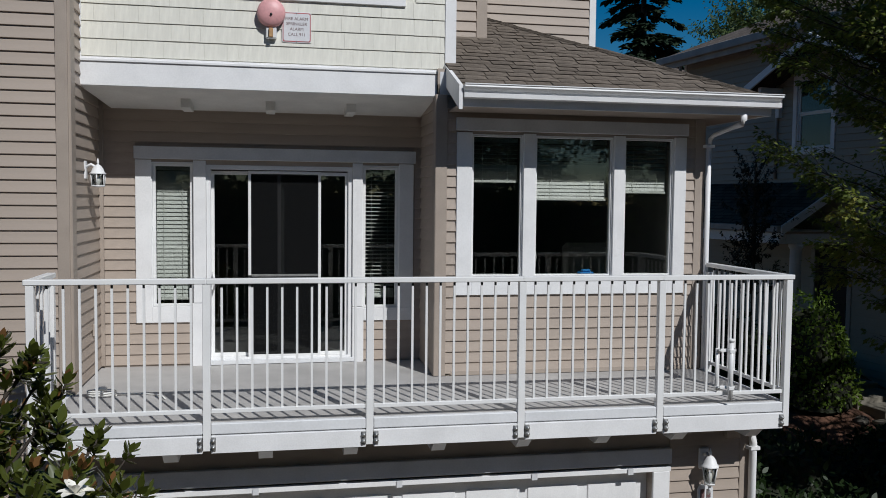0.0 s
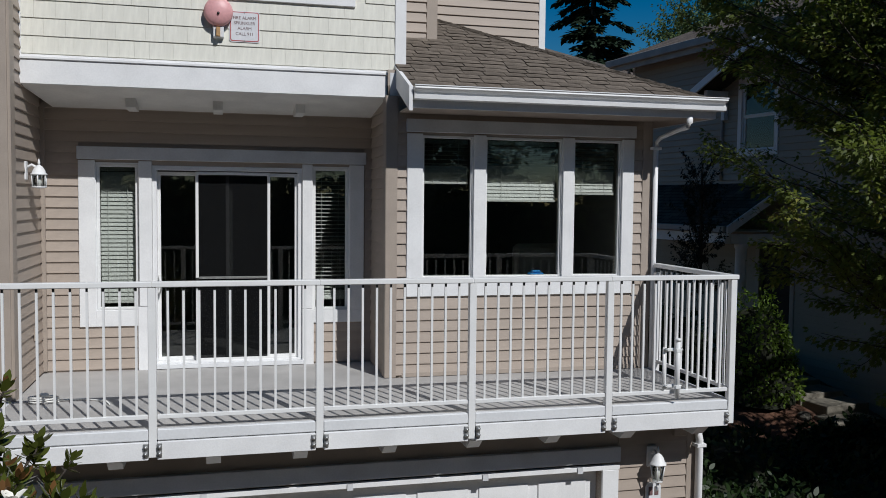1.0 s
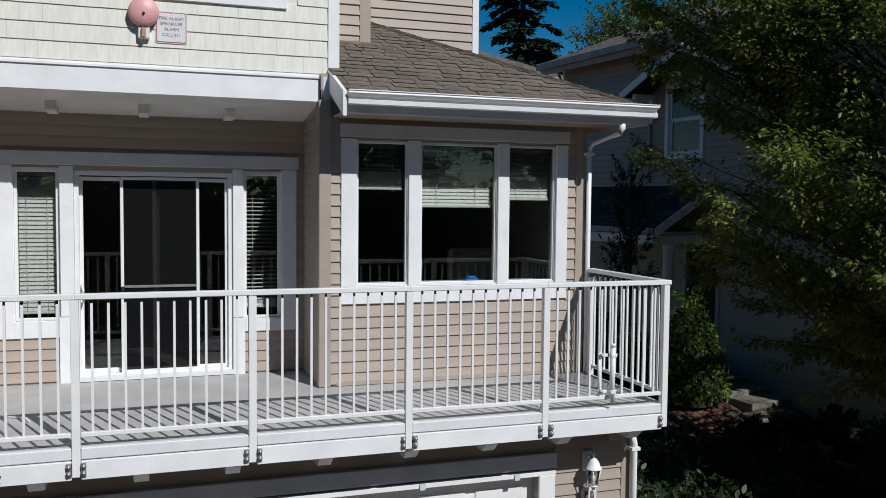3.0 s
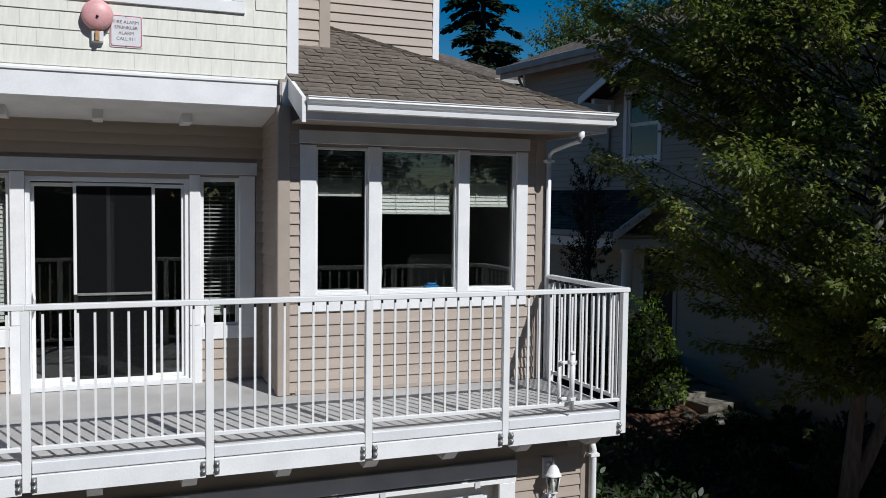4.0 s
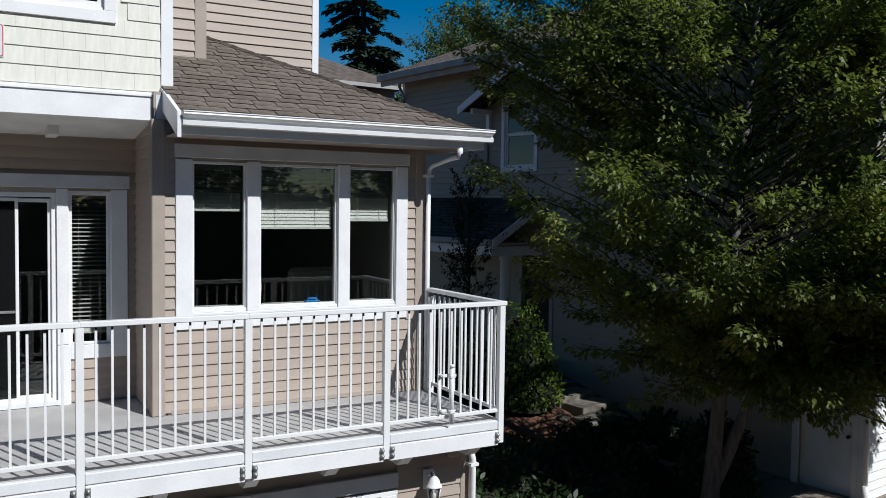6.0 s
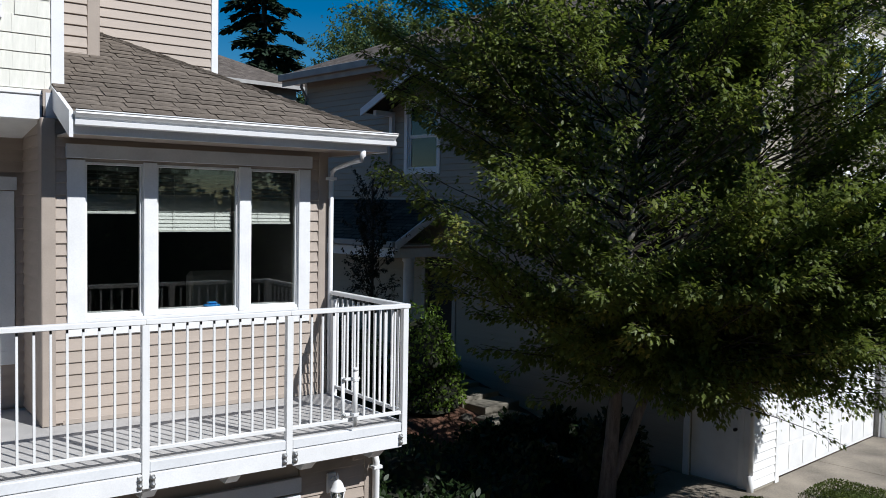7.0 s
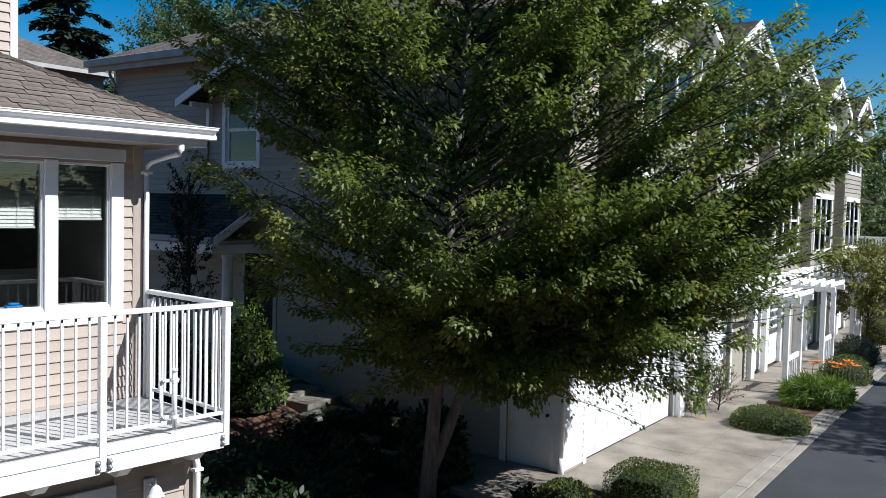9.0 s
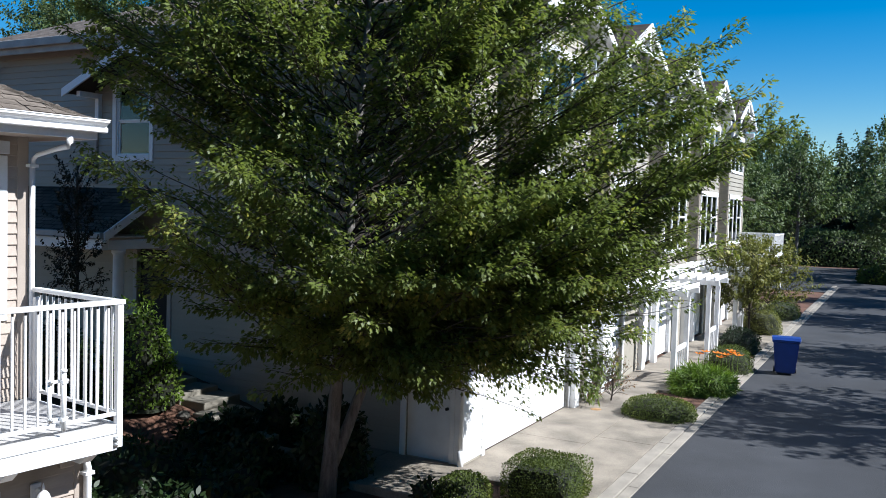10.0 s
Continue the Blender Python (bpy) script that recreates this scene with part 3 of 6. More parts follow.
while row * COURSE < total - 0.02:
    q0 = row * COURSE - 0.015
    limit = (EX - LX) - max(0.0, (row * COURSE) / SL) - 0.01
    x = -rnd.random() * TAB
    while x < limit:
        wd = TAB * rnd.uniform(0.82, 1.15)
        a, b = max(0.0, x), min(x + wd, limit)
        x += wd
        if LX + a < -2.72 and (row * COURSE) / SL + EY > 1.55:
            a = max(a, -2.72 - LX)
        if b - a < 0.03:
            continue
        k = (round(b - a, 2), rnd.randrange(2))
        if k not in TABS:
            bm = bmesh.new()
            t = 0.006 + 0.005 * k[1]
            slope = k[0]
            f = [(0.005, 0.0), (slope - 0.005, 0.0), (slope - 0.005, COURSE + 0.03), (0.005, COURSE + 0.03)]
            lo = [bm.verts.new((p, q + (0.02 if q < 0.01 else 0.0), 0.0)) for p, q in f]
            hi = [bm.verts.new((p, q, t if q < 0.01 else 0.001)) for p, q in f]
            bm.faces.new(hi)
            for i in range(4):
                bm.faces.new((lo[i], lo[(i + 1) % 4], hi[(i + 1) % 4], hi[i]))
            me = bpy.data.meshes.new("shingle")
            bm.to_mesh(me)
            bm.free()
            me.materials.append(SHINGLE)
            TABS[k] = me
        share("shingle", TABS[k], roof, RF @ Matrix.Translation((a, q0 + rnd.uniform(-0.004, 0.004), 0.003)))
    row += 1
n = 18
for i in range(n):
    d = (TOP - EY) * i / n
    p = Vector((EX - d, EY + d, EZ + PITCH * d + 0.012))
    e = Vector((-1, 1, PITCH)).normalized()
    bm = bmesh.new()
    bmh = [bm.verts.new(v) for v in (p + Vector((-0.085, -0.02, -0.006)), p + Vector((0.0, 0.0, 0.012)), p + Vector((0.06, 0.10, -0.016)))]
    bme = [bm.verts.new(v.co + e * 0.27 - Vector((0, 0, 0.006))) for v in bmh]
    for i2 in range(2):
        bm.faces.new((bmh[i2], bmh[i2 + 1], bme[i2 + 1], bme[i2]))
    bmesh.ops.solidify(bm, geom=bm.faces[:], thickness=0.008)
    part("hip_cap", bm, SHINGLE, roof)
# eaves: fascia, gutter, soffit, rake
# Fascia colour carries the shade of the gutter.
pieces("fascia", (((LX + 0.03, EY + 0.005, EZ - 0.168), (EX - 0.02, EY + 0.03, EZ - 0.03)), ((EX - 0.045, EY + 0.03, EZ - 0.168), (EX - 0.02, 8.0, EZ - 0.03))), GREY_SHADE_TRIM, house, "fascia board greyed in colour for the shade below the gutter", bevel=0.004)
bm = bmesh.new()
prism(bm, [(0.0, 0.018), (-0.112, 0.018), (-0.116, 0.0), (-0.102, -0.004), (-0.062, -0.030), (-0.060, -0.048), (-0.082, -0.054), (-0.078, -0.092), (-0.05, -0.098), (0.0, -0.098)],
      -2.76, EX + 0.04, lambda d, h, xx: (xx, EY + 0.003 + d, EZ + h))
part("gutter", bm, WHITE, house, "white metal gutter")
part("gutter_lip", boxes(((-2.765, EY - 0.118, EZ + 0.019), (EX + 0.045, EY - 0.100, EZ + 0.029)), bevel=0.002), WHITE, house)
pieces("eave_soffit", (((LX + 0.03, EY + 0.03, EZ - 0.163), (EX - 0.046, 1.50, EZ - 0.145)), ((-0.075, 1.50, EZ - 0.163), (EX - 0.046, 8.0, EZ - 0.145))), TAN_TRIM, house)
bm = bmesh.new()
prism(bm, [(EY - 0.06, EZ - 0.20), (EY - 0.06, EZ + 0.02), (1.58, roof_z(1.58) - 0.01), (1.58, roof_z(1.58) - 0.20)], LX - 0.005, LX + 0.028, lambda y, h, xx: (xx, y, h))
part("rake_board", bm, WHITE, house, "white sloping rake board")
part("flashing", boxes(((-2.86, 1.50, 5.49), (-2.70, 1.58, 5.72))), GREY_SHADE_TRIM, house, "grey flashing boards beside the roof")
bm = bmesh.new()
tube(bm, [(0.04, 0.955, 5.345), (0.04, 0.955, 5.29), (0.035, 0.98, 5.25), (0.0, 1.10, 5.225), (-0.05, 1.37, 5.165), (-0.06, 1.42, 5.13), (-0.06, 1.43, 5.04)], [0.032, 0.032, 0.030, 0.022, 0.021, 0.022, 0.025], 10)
tube(bm, [(-0.06, 1.44, 5.06), (-0.06, 1.44, 3.9), (-0.06, 1.44, 2.76)], 0.027, 8)
tube(bm, [(-0.13, 0.66, 2.57), (-0.125, 0.58, 2.555), (-0.12, 0.51, 2.52), (-0.112, 0.45, 2.46), (-0.105, 0.41, 2.38), (-0.10, 0.385, 2.28), (-0.10, 0.385, 0.1)], 0.036, 10)
part("downspout", bm, WHITE, house, "white round downspout")
pieces("strap", (((-0.105, 1.405, 5.045), (-0.015, 1.50, 5.075)), ((-0.15, 0.345, 2.22), (-0.05, 0.43, 2.25))), WHITE, house)

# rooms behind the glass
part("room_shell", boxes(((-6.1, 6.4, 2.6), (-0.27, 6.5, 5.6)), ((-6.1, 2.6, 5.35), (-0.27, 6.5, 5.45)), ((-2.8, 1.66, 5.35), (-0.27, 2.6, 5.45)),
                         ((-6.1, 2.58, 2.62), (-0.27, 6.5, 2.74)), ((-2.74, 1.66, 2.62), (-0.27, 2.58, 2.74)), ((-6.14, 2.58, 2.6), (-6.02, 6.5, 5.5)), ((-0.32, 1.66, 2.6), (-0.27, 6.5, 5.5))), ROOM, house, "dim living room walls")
shelf_m = Matrix.Translation((-0.75, 2.5, 2.74))
chair = thing("armchair", "pale upholstered armchair seen behind the window", "chair", shelf_m)
part("seat", boxes(((-0.3, 0, 0.15), (0.3, 0.6, 0.45)), bevel=0.05), ROOM, chair)
part("backrest", boxes(((-0.3, 0.5, 0.45), (0.3, 0.65, 1.25)), bevel=0.05), VINYL, chair, "pale back cushion")
for x in (-0.27, 0.22):
    for y in (0.04, 0.52):
        part("leg", boxes(((x, y, 0), (x + 0.05, y + 0.05, 0.16))), DARK, chair)
part("rag", boxes(((-1.36, 1.63, 3.735), (-1.20, 1.72, 3.76)), ((-1.33, 1.64, 3.76), (-1.23, 1.70, 3.785)), bevel=0.012), BLUECLOTH)
tagged(bpy.data.objects["rag"], "crumpled bright blue cloth on the window sill", "cloth")
tagged(part("window_sill", boxes(((-2.6, 1.62, 3.69), (-0.35, 1.80, 3.735)), bevel=0.004), WHITE, house), "white inner sill")


def blind(x0, x1, y, top, bottom, solid, tilt, label):
    """Venetian blind: head rail, slats down to solid, and a gathered stack below."""
    b = thing("window_blind", label, "blind", Matrix.Translation((0, y, 0)), "window blinds")
    part("head_rail", boxes(((x0, -0.02, top - 0.04), (x1, 0.02, top))), VINYL, b)
    me = bpy.data.meshes.new("slat")
    s = boxes(((x0, -0.022, -0.0012), (x1, 0.022, 0.0012)))
    s.to_mesh(me)
    s.free()
    me.materials.append(VINYL)
    z = top - 0.07
    while z > solid:
        share("slat", me, b, Matrix.Translation((0, 0, z)) @ Matrix.Rotation(radians(tilt), 4, "X"))
        z -= 0.042
    z = solid
    while z > bottom + 0.03:
        share("slat", me, b, Matrix.Translation((0, 0, z)) @ Matrix.Rotation(radians(tilt * 0.3 + 60), 4, "X"))
        z -= 0.036
    part("bottom_rail", boxes(((x0, -0.02, bottom), (x1, 0.02, bottom + 0.025)), bevel=0.004), VINYL, b)
    for f in (0.22, 0.78):
        x = x0 + (x1 - x0) * f
        part("cord", boxes(((x - 0.002, -0.026, bottom), (x + 0.002, -0.023, top))), VINYL, b)
    return b


blind(-5.62, -5.29, 2.53, 4.80, 3.42, 3.46, 68, "white venetian blind, closed, behind the side window")
blind(-3.48, -3.16, 2.53, 4.80, 3.42, 3.50, 12, "white venetian blind with open slats, partly bent")
blind(-2.51, -2.05, 1.605, 5.10, 4.66, 4.82, 14, "white venetian blind, half raised")
blind(-1.86, -1.11, 1.605, 5.10, 4.49, 4.85, 40, "white venetian blind, half raised")
blind(-0.92, -0.46, 1.605, 5.10, 4.57, 4.80, 35, "white venetian blind, half raised")
cord = bmesh.new()
tube(cord, [(-1.86, 1.66, 4.35), (-1.855, 1.655, 4.1), (-1.82, 1.65, 3.92), (-1.83, 1.65, 3.8), (-1.87, 1.65, 3.75)], 0.004, 5)
tagged(part("blind_cord", cord, VINYL), "loose white blind cord hanging at the window", "cord")

# ---- balcony ----
balcony = thing("balcony", "balcony with grey vinyl deck and white fascia boards", "balcony")
part("deck", boxes(((-6.20, 0.03, 2.69), (-0.057, 1.50, 2.75)), ((-6.15, 1.50, 2.69), (-2.885, 2.41, 2.75)), ((-0.057, 0.03, 2.69), (-0.045, 1.38, 2.75))), DECK, balcony, "grey deck, streaked and dusty")
# Near-black sheet put in for the shade under the deck.
part("deck_shade_sheet", boxes(((-6.19, 0.05, 2.60), (-0.08, 0.45, 2.685))), DARK, balcony, "near-black sheet coloured as the shade under the deck")
POSTS = [-6.19, -4.94, -3.69, -2.445, -1.225, -0.045]
for a, b in zip(POSTS, POSTS[1:]):
    l, r = a + 0.032, b - 0.032
    part("fascia_board", boxes(((l, -0.024, 2.668), (r, 0.03, 2.752)), bevel=0.006), WORN, balcony, "weathered white fascia board")
    part("fascia_board", boxes(((l, -0.034, 2.522), (r, 0.03, 2.660)), bevel=0.004), WHITE, balcony, "white fascia board")
pieces("end_fascia", (((-0.075, 0.05, 2.53), (-0.045, 1.5, 2.755)), ((-6.20, 0.05, 2.53), (-6.17, 1.15, 2.755))), WORN, balcony)
for x in (-5.95, -5.22, -4.50, -3.83, -3.11, -2.39, -1.69, -0.99, -0.28):
    bm = bmesh.new()
    prism(bm, [(0.035, 2.60), (0.035, 2.50), (0.13, 2.42), (0.45, 2.42), (0.45, 2.60)], x - 0.055, x + 0.055, lambda d, h, xx: (xx, d, h))
    part("joist", bm, WORN, balcony, "white joist end with a cut corner")

railing = thing("railing", "white metal balcony railing with square balusters", "railing")
box_post = boxes(((-0.029, -0.029, 2.54), (0.029, 0.029, 3.825)), bevel=0.003)
me_post = bpy.data.meshes.new("post")
box_post.to_mesh(me_post)
box_post.free()
me_post.materials.append(RAIL)
b = boxes(((-0.0088, -0.0088, 2.86), (0.0088, 0.0088, 3.798)))
me_bal = bpy.data.meshes.new("baluster")
b.to_mesh(me_bal)
b.free()
me_bal.materials.append(RAIL)
b = boxes(((-0.0075, -0.0075, 3.798), (0.0075, 0.0075, 3.826)))
me_plug = bpy.data.meshes.new("plug")
b.to_mesh(me_plug)
b.free()
me_plug.materials.append(BLACK)
for x in POSTS:
    share("post", me_post, railing, Matrix.Translation((x, 0, 0)))
for k, (a, b) in enumerate(zip(POSTS, POSTS[1:])):
    part("top_rail", boxes(((a - 0.045 if k == 0 else a, -0.035, 3.826), (b if k < 4 else b + 0.045, 0.035, 3.868)), bevel=0.005), RAIL, railing)
    part("bottom_rail", boxes(((a + 0.034, -0.018, 2.83), (b - 0.034, 0.018, 2.862)), bevel=0.003), RAIL, railing)
    for i in range(10):
        for nm, me in (("baluster", me_bal), ("plug", me_plug)):
            share(nm, me, railing, Matrix.Translation((a + (b - a) * (i + 1) / 11, 0, 0)))
for x, y1, n in ((-0.045, 1.40, 12), (-6.19, 0.62, 5)):
    part("top_rail", boxes(((x - 0.035, 0.036, 3.826), (x + 0.035, y1, 3.868)), bevel=0.005), RAIL, railing)
    part("bottom_rail", boxes(((x - 0.018, 0.034, 2.83), (x + 0.018, y1, 2.862)), bevel=0.003), RAIL, railing)
    share("post", me_post, railing, Matrix.Translation((x, y1 - 0.03, 0.215)) @ Matrix.Diagonal((1, 1, 0.93, 1)) @ Matrix.Translation((0, 0, 0)))
    for i in range(n):
        for nm, me in (("baluster", me_bal), ("plug", me_plug)):
            share(nm, me, railing, Matrix.Translation((x, y1 * (i + 1) / (n + 1), 0)))
bolt = bmesh.new()
lathe(bolt, [(0.0, 0.022), (0.012, 0.02), (0.014, 0.006), (0.02, 0.004), (0.02, 0.0), (0.0, 0.0)], axis="y", sides=8)
me_bolt = bpy.data.meshes.new("bolt")
bolt.to_mesh(me_bolt)
bolt.free()
me_bolt.materials.append(STEEL)
for x in POSTS[1:]:
    for sx in (-1, 1):
        if x == POSTS[-1] and sx > 0:
            continue
        part("bracket", boxes(((x + sx * 0.05 - 0.018, -0.046, 2.545), (x + sx * 0.05 + 0.018, 0.03, 2.65)), bevel=0.003), STEEL, railing, "metal post bracket")
        for z in (2.575, 2.625):
            share("bolt", me_bolt, railing, Matrix.Translation((x + sx * 0.05, -0.047, z)))
# flag-pole holder clamped to the railing
hold = thing("pole_holder", "white metal pole holder clamped to the railing", "bracket", Matrix.Translation((-0.60, -0.06, 0)))
bm = bmesh.new()
tube(bm, [(0, 0, 2.80), (0, 0, 3.30)], 0.021, 10)
tube(bm, [(0, 0, 3.30), (0, 0, 3.325)], 0.026, 10)
part("tube", bm, RAIL, hold)
for z in (3.22, 2.90):
    part("clamp", boxes(((-0.12, 0.03, z - 0.014), (0.06, 0.055, z + 0.014)), ((-0.026, -0.024, z - 0.016), (0.026, 0.04, z + 0.016)), bevel=0.004), RAIL, hold)
    for x in (-0.10, 0.045):
        share("bolt", me_bolt, hold, Matrix.Translation((x, 0.03, z)))
bm = bmesh.new()
tube(bm, [(-0.11, 0.045, 2.88), (-0.11, 0.045, 3.24)], 0.012, 6)
part("rod", bm, RAIL, hold)

# ---- small things on the house ----
F = face_frame((-4.46, 1.585, 6.205), (1, 0, 0))
bell = thing("alarm_bell", "faded red fire alarm bell on the cream wall", "alarm bell", F @ Matrix.Diagonal((1.08, 1.08, 1.08, 1)))
bm = bmesh.new()
lathe(bm, [(0.0, 0.095), (0.03, 0.094), (0.10, 0.085), (0.118, 0.065), (0.122, 0.03), (0.12, 0.02), (0.0, 0.02)], axis="y", sides=32)
part("gong", bm, PINK, bell)
bm = bmesh.new()
lathe(bm, [(0.0, 0.108), (0.01, 0.106), (0.012, 0.09), (0.0, 0.09)], (0, 0, -0.02), axis="y", sides=10)
part("screw", bm, BLACK, bell)
part("mounting_box", boxes(((-0.045, -0.05, -0.215), (0.045, 0.01, -0.12)), bevel=0.006), WORN, bell, "pale weatherproof box")
part("striker", boxes(((-0.02, -0.075, -0.21), (0.015, -0.05, -0.13)), bevel=0.005), BRASS, bell, "rusty orange cover")
F = face_frame((-4.225, 1.578, 6.09), (1, 0, 0))
sign = thing("warning_sign", "faded white warning sign with a red border", "sign", F)


def rounded(bm, w, h, r, y0, y1):
    pts = []
    for cx, cz, a0 in ((w - r, h - r, 0), (-w + r, h - r, 90), (-w + r, -h + r, 180), (w - r, -h + r, 270)):
        for k in range(5):
            a = radians(a0 + 22.5 * k)
            pts.append((cx + r * math.cos(a), cz + r * math.sin(a)))
    return prism(bm, pts, y0, y1)


part("plate", rounded(bmesh.new(), 0.137, 0.142, 0.02, 0.0, 0.006), SIGNWHITE, sign)
part("border", rounded(bmesh.new(), 0.130, 0.135, 0.018, -0.0015, 0.0), SIGNRED, sign, "red border line")
part("panel", rounded(bmesh.new(), 0.122, 0.127, 0.015, -0.003, -0.0015), SIGNWHITE, sign)


def lettering(text, m, size, mat, parent, name="lettering"):
    cu = bpy.data.curves.new(name, "FONT")
    cu.body, cu.size, cu.align_x, cu.align_y, cu.extrude = text, size, "CENTER", "CENTER", 0.0006
    cu.materials.append(mat)
    ob = new(name, cu)
    ob.parent = parent
    ob.matrix_basis = m
    return ob


for text, z in (("FIRE ALARM", 0.078), ("SPRINKLER", 0.030), ("ALARM", -0.018), ("CALL 911", -0.068)):
    lettering(text, Matrix.Translation((0, -0.0042, z)) @ Matrix.Rotation(radians(90), 4, "X"), 0.040, INK, sign)
for z in (0.13, -0.13):
    share("bolt", me_bolt, sign, Matrix.Translation((0, -0.003, z)) @ Matrix.Diagonal((0.35, 0.35, 0.35, 1)))


def wall_lantern(m, label, tall, foot, drop):
    """Coach lantern: back plate, arm, glazed body with bars, flared cap and finial."""
    t = thing("wall_lantern", label, "lamp", m, "wall lanterns")
    part("back_plate", boxes(((-0.045, -0.02, -0.08), (0.045, 0.0, 0.09)), bevel=0.008), WHITE, t)
    bm = bmesh.new()
    tube(bm, [(0, -0.01, 0.03), (0, -0.06, 0.06), (0, -0.11, 0.03), (0, -0.12, -0.0)], 0.012, 8)
    part("arm", bm, WHITE, t)
    c = (0, -0.12, 0)
    bm = bmesh.new()
    lathe(bm, [(0.0, 0.062), (0.012, 0.058), (0.03, 0.046), (0.052, 0.018), (0.062, -0.012), (0.078, -0.024), (0.078, -0.03), (0.0, -0.03)], c, sides=6)
    tube(bm, [(0, -0.12, 0.055), (0, -0.12, 0.08), (0, -0.12, 0.115)], [0.009, 0.012, 0.003], 8)
    part("cap", bm, WHITE, t)
    bm = bmesh.new()
    lathe(bm, [(0.062, -0.03), (foot - 0.004, -0.03 - tall), (0.0, -0.03 - tall)], c, sides=6)
    part("glass", bm, GLASS, t, "clear bevelled glass").visible_shadow = False
    bm = bmesh.new()
    lathe(bm, [(0.0, -0.03 - tall * 0.25), (0.02, -0.03 - tall * 0.4), (0.024, -0.03 - tall * 0.6), (0.014, -0.03 - tall * 0.95), (0.0, -0.03 - tall)], c, sides=10)
    part("bulb", bm, VINYL, t)
    for k in range(6):
        a = math.pi / 3 * k
        bm = bmesh.new()
        tube(bm, [(0.066 * math.cos(a), -0.12 + 0.066 * math.sin(a), -0.03), (foot * math.cos(a), -0.12 + foot * math.sin(a), -0.03 - tall)], 0.005, 5)
        part("bar", bm, WHITE, t)
    bm = bmesh.new()
    lathe(bm, [(foot + 0.006, -0.03 - tall), (foot + 0.004, -0.042 - tall), (foot * 0.3, -0.046 - tall), (0.0, -0.05 - tall)], c, sides=6)
    part("base", bm, WHITE, t)
    if drop:
        bm = bmesh.new()
        tube(bm, [(0, -0.12, -0.045 - tall), (0, -0.12, -0.07 - tall), (0, -0.12, -0.09 - tall), (0, -0.10, -0.13 - tall)], [0.02, 0.012, 0.02, 0.006], 8)
        part("tailpiece", bm, WHITE, t)
    return t


wall_lantern(face_frame((-6.155, 1.72, 4.72), (0, 1, 0)), "small white coach lantern on the tan side wall", 0.105, 0.06, False)
wall_lantern(face_frame((-0.57, 0.437, 2.14), (1, 0, 0)) @ Matrix.Diagonal((1.12, 1.12, 1.15, 1)), "white coach lantern beside the garage door", 0.13, 0.042, True)
plate = thing("number_plaque", "pale house-number plaque under the lantern", "plaque", face_frame((-0.55, 0.43, 1.84), (1, 0, 0)))
bm = bmesh.new()
prism(bm, [(-0.075, -0.3), (0.075, -0.3), (0.075, 0.02), (0.055, 0.06), (-0.055, 0.06), (-0.075, 0.02)], -0.02, 0.0)
part("plate", bm, WORN, plate)
for x in (-0.03, 0.03):
    part("mark", boxes(((x - 0.02, -0.024, -0.06), (x + 0.02, -0.02, 0.02))), INK, plate)
out = thing("wall_outlet", "tan outlet box on the side wall", "outlet", face_frame((-6.158, 1.98, 3.2), (0, 1, 0)))
part("cover", boxes(((-0.04, -0.035, -0.06), (0.04, -0.012, 0.06)), bevel=0.006), TAN_TRIM, out)
vent = thing("dryer_vent", "tan wall vent under the balcony", "vent", face_frame((-0.30, 0.437, 2.42), (1, 0, 0)))
part("hood", boxes(((-0.07, -0.06, -0.09), (0.07, 0.0, 0.09)), bevel=0.01), TAN_TRIM, vent)
coil = thing("extension_cord", "coiled white cord lying on the deck", "cord", Matrix.Translation((-5.9, 1.05, 2.752)))
bm = bmesh.new()
tube(bm, [(0.12 * math.cos(a * 0.7), 0.07 * math.sin(a * 0.7) + 0.01 * math.sin(a * 3), 0.008 + 0.002 * a) for a in range(26)], 0.007, 6)
tube(bm, [(0.1, 0.02, 0.01), (0.3, 0.05, 0.01), (0.5, -0.05, 0.01), (0.55, -0.2, 0.01)], 0.006, 6)
part("cable", bm, VINYL, coil)
part("plug", boxes(((-0.03, -0.02, 0.05), (0.04, 0.03, 0.085)), bevel=0.01), VINYL, coil)


# ---- ground, road, kerb ----
TURN = 7.5
M2 = pose(8.27, 1.94, 0, 0, 0, TURN)
M2I = M2.inverted()


def smooth(a, b, x):
    t = max(0.0, min(1.0, (x - a) / (b - a)))
    return t * t * (3 - 2 * t)


def ground_z(x, y):
    """Height of the soil: level by the road, climbing between the two houses."""
    q = M2I @ Vector((x, y, 0))
    rise = 1.25 * smooth(1.8, 8.5, q.y) * (1 - smooth(13, 30, q.y)) * smooth(-16, -9, q.x) * (1 - smooth(20, 40, q.x))
    mound = 0.38 * math.exp(-((x - 5.3) ** 2 + (y - 6.4) ** 2) / 1.1)
    return -0.06 + rise + mound + 0.03 * noise.noise((x * 0.9, y * 0.9, 0))


bm = bmesh.new()
xs = [-900, -300, -100, -40, -20, -12] + [-8 + 0.5 * i for i in range(49)] + [20, 30, 45, 80, 160, 400, 900]
ys = [-900, -300, -100, -40, -20, -10, -5] + [-3 + 0.5 * i for i in range(41)] + [20, 26, 34, 60, 120, 300, 900]
grid = [[bm.verts.new((x, y, ground_z(x, y))) for x in xs] for y in ys]
for j in range(len(ys) - 1):
    for i in range(len(xs) - 1):
        bm.faces.new((grid[j][i], grid[j][i + 1], grid[j + 1][i + 1], grid[j + 1][i])).smooth = True
tagged(part("ground", bm, MULCH), "brown bark mulch and soil", "ground", "", "structure")


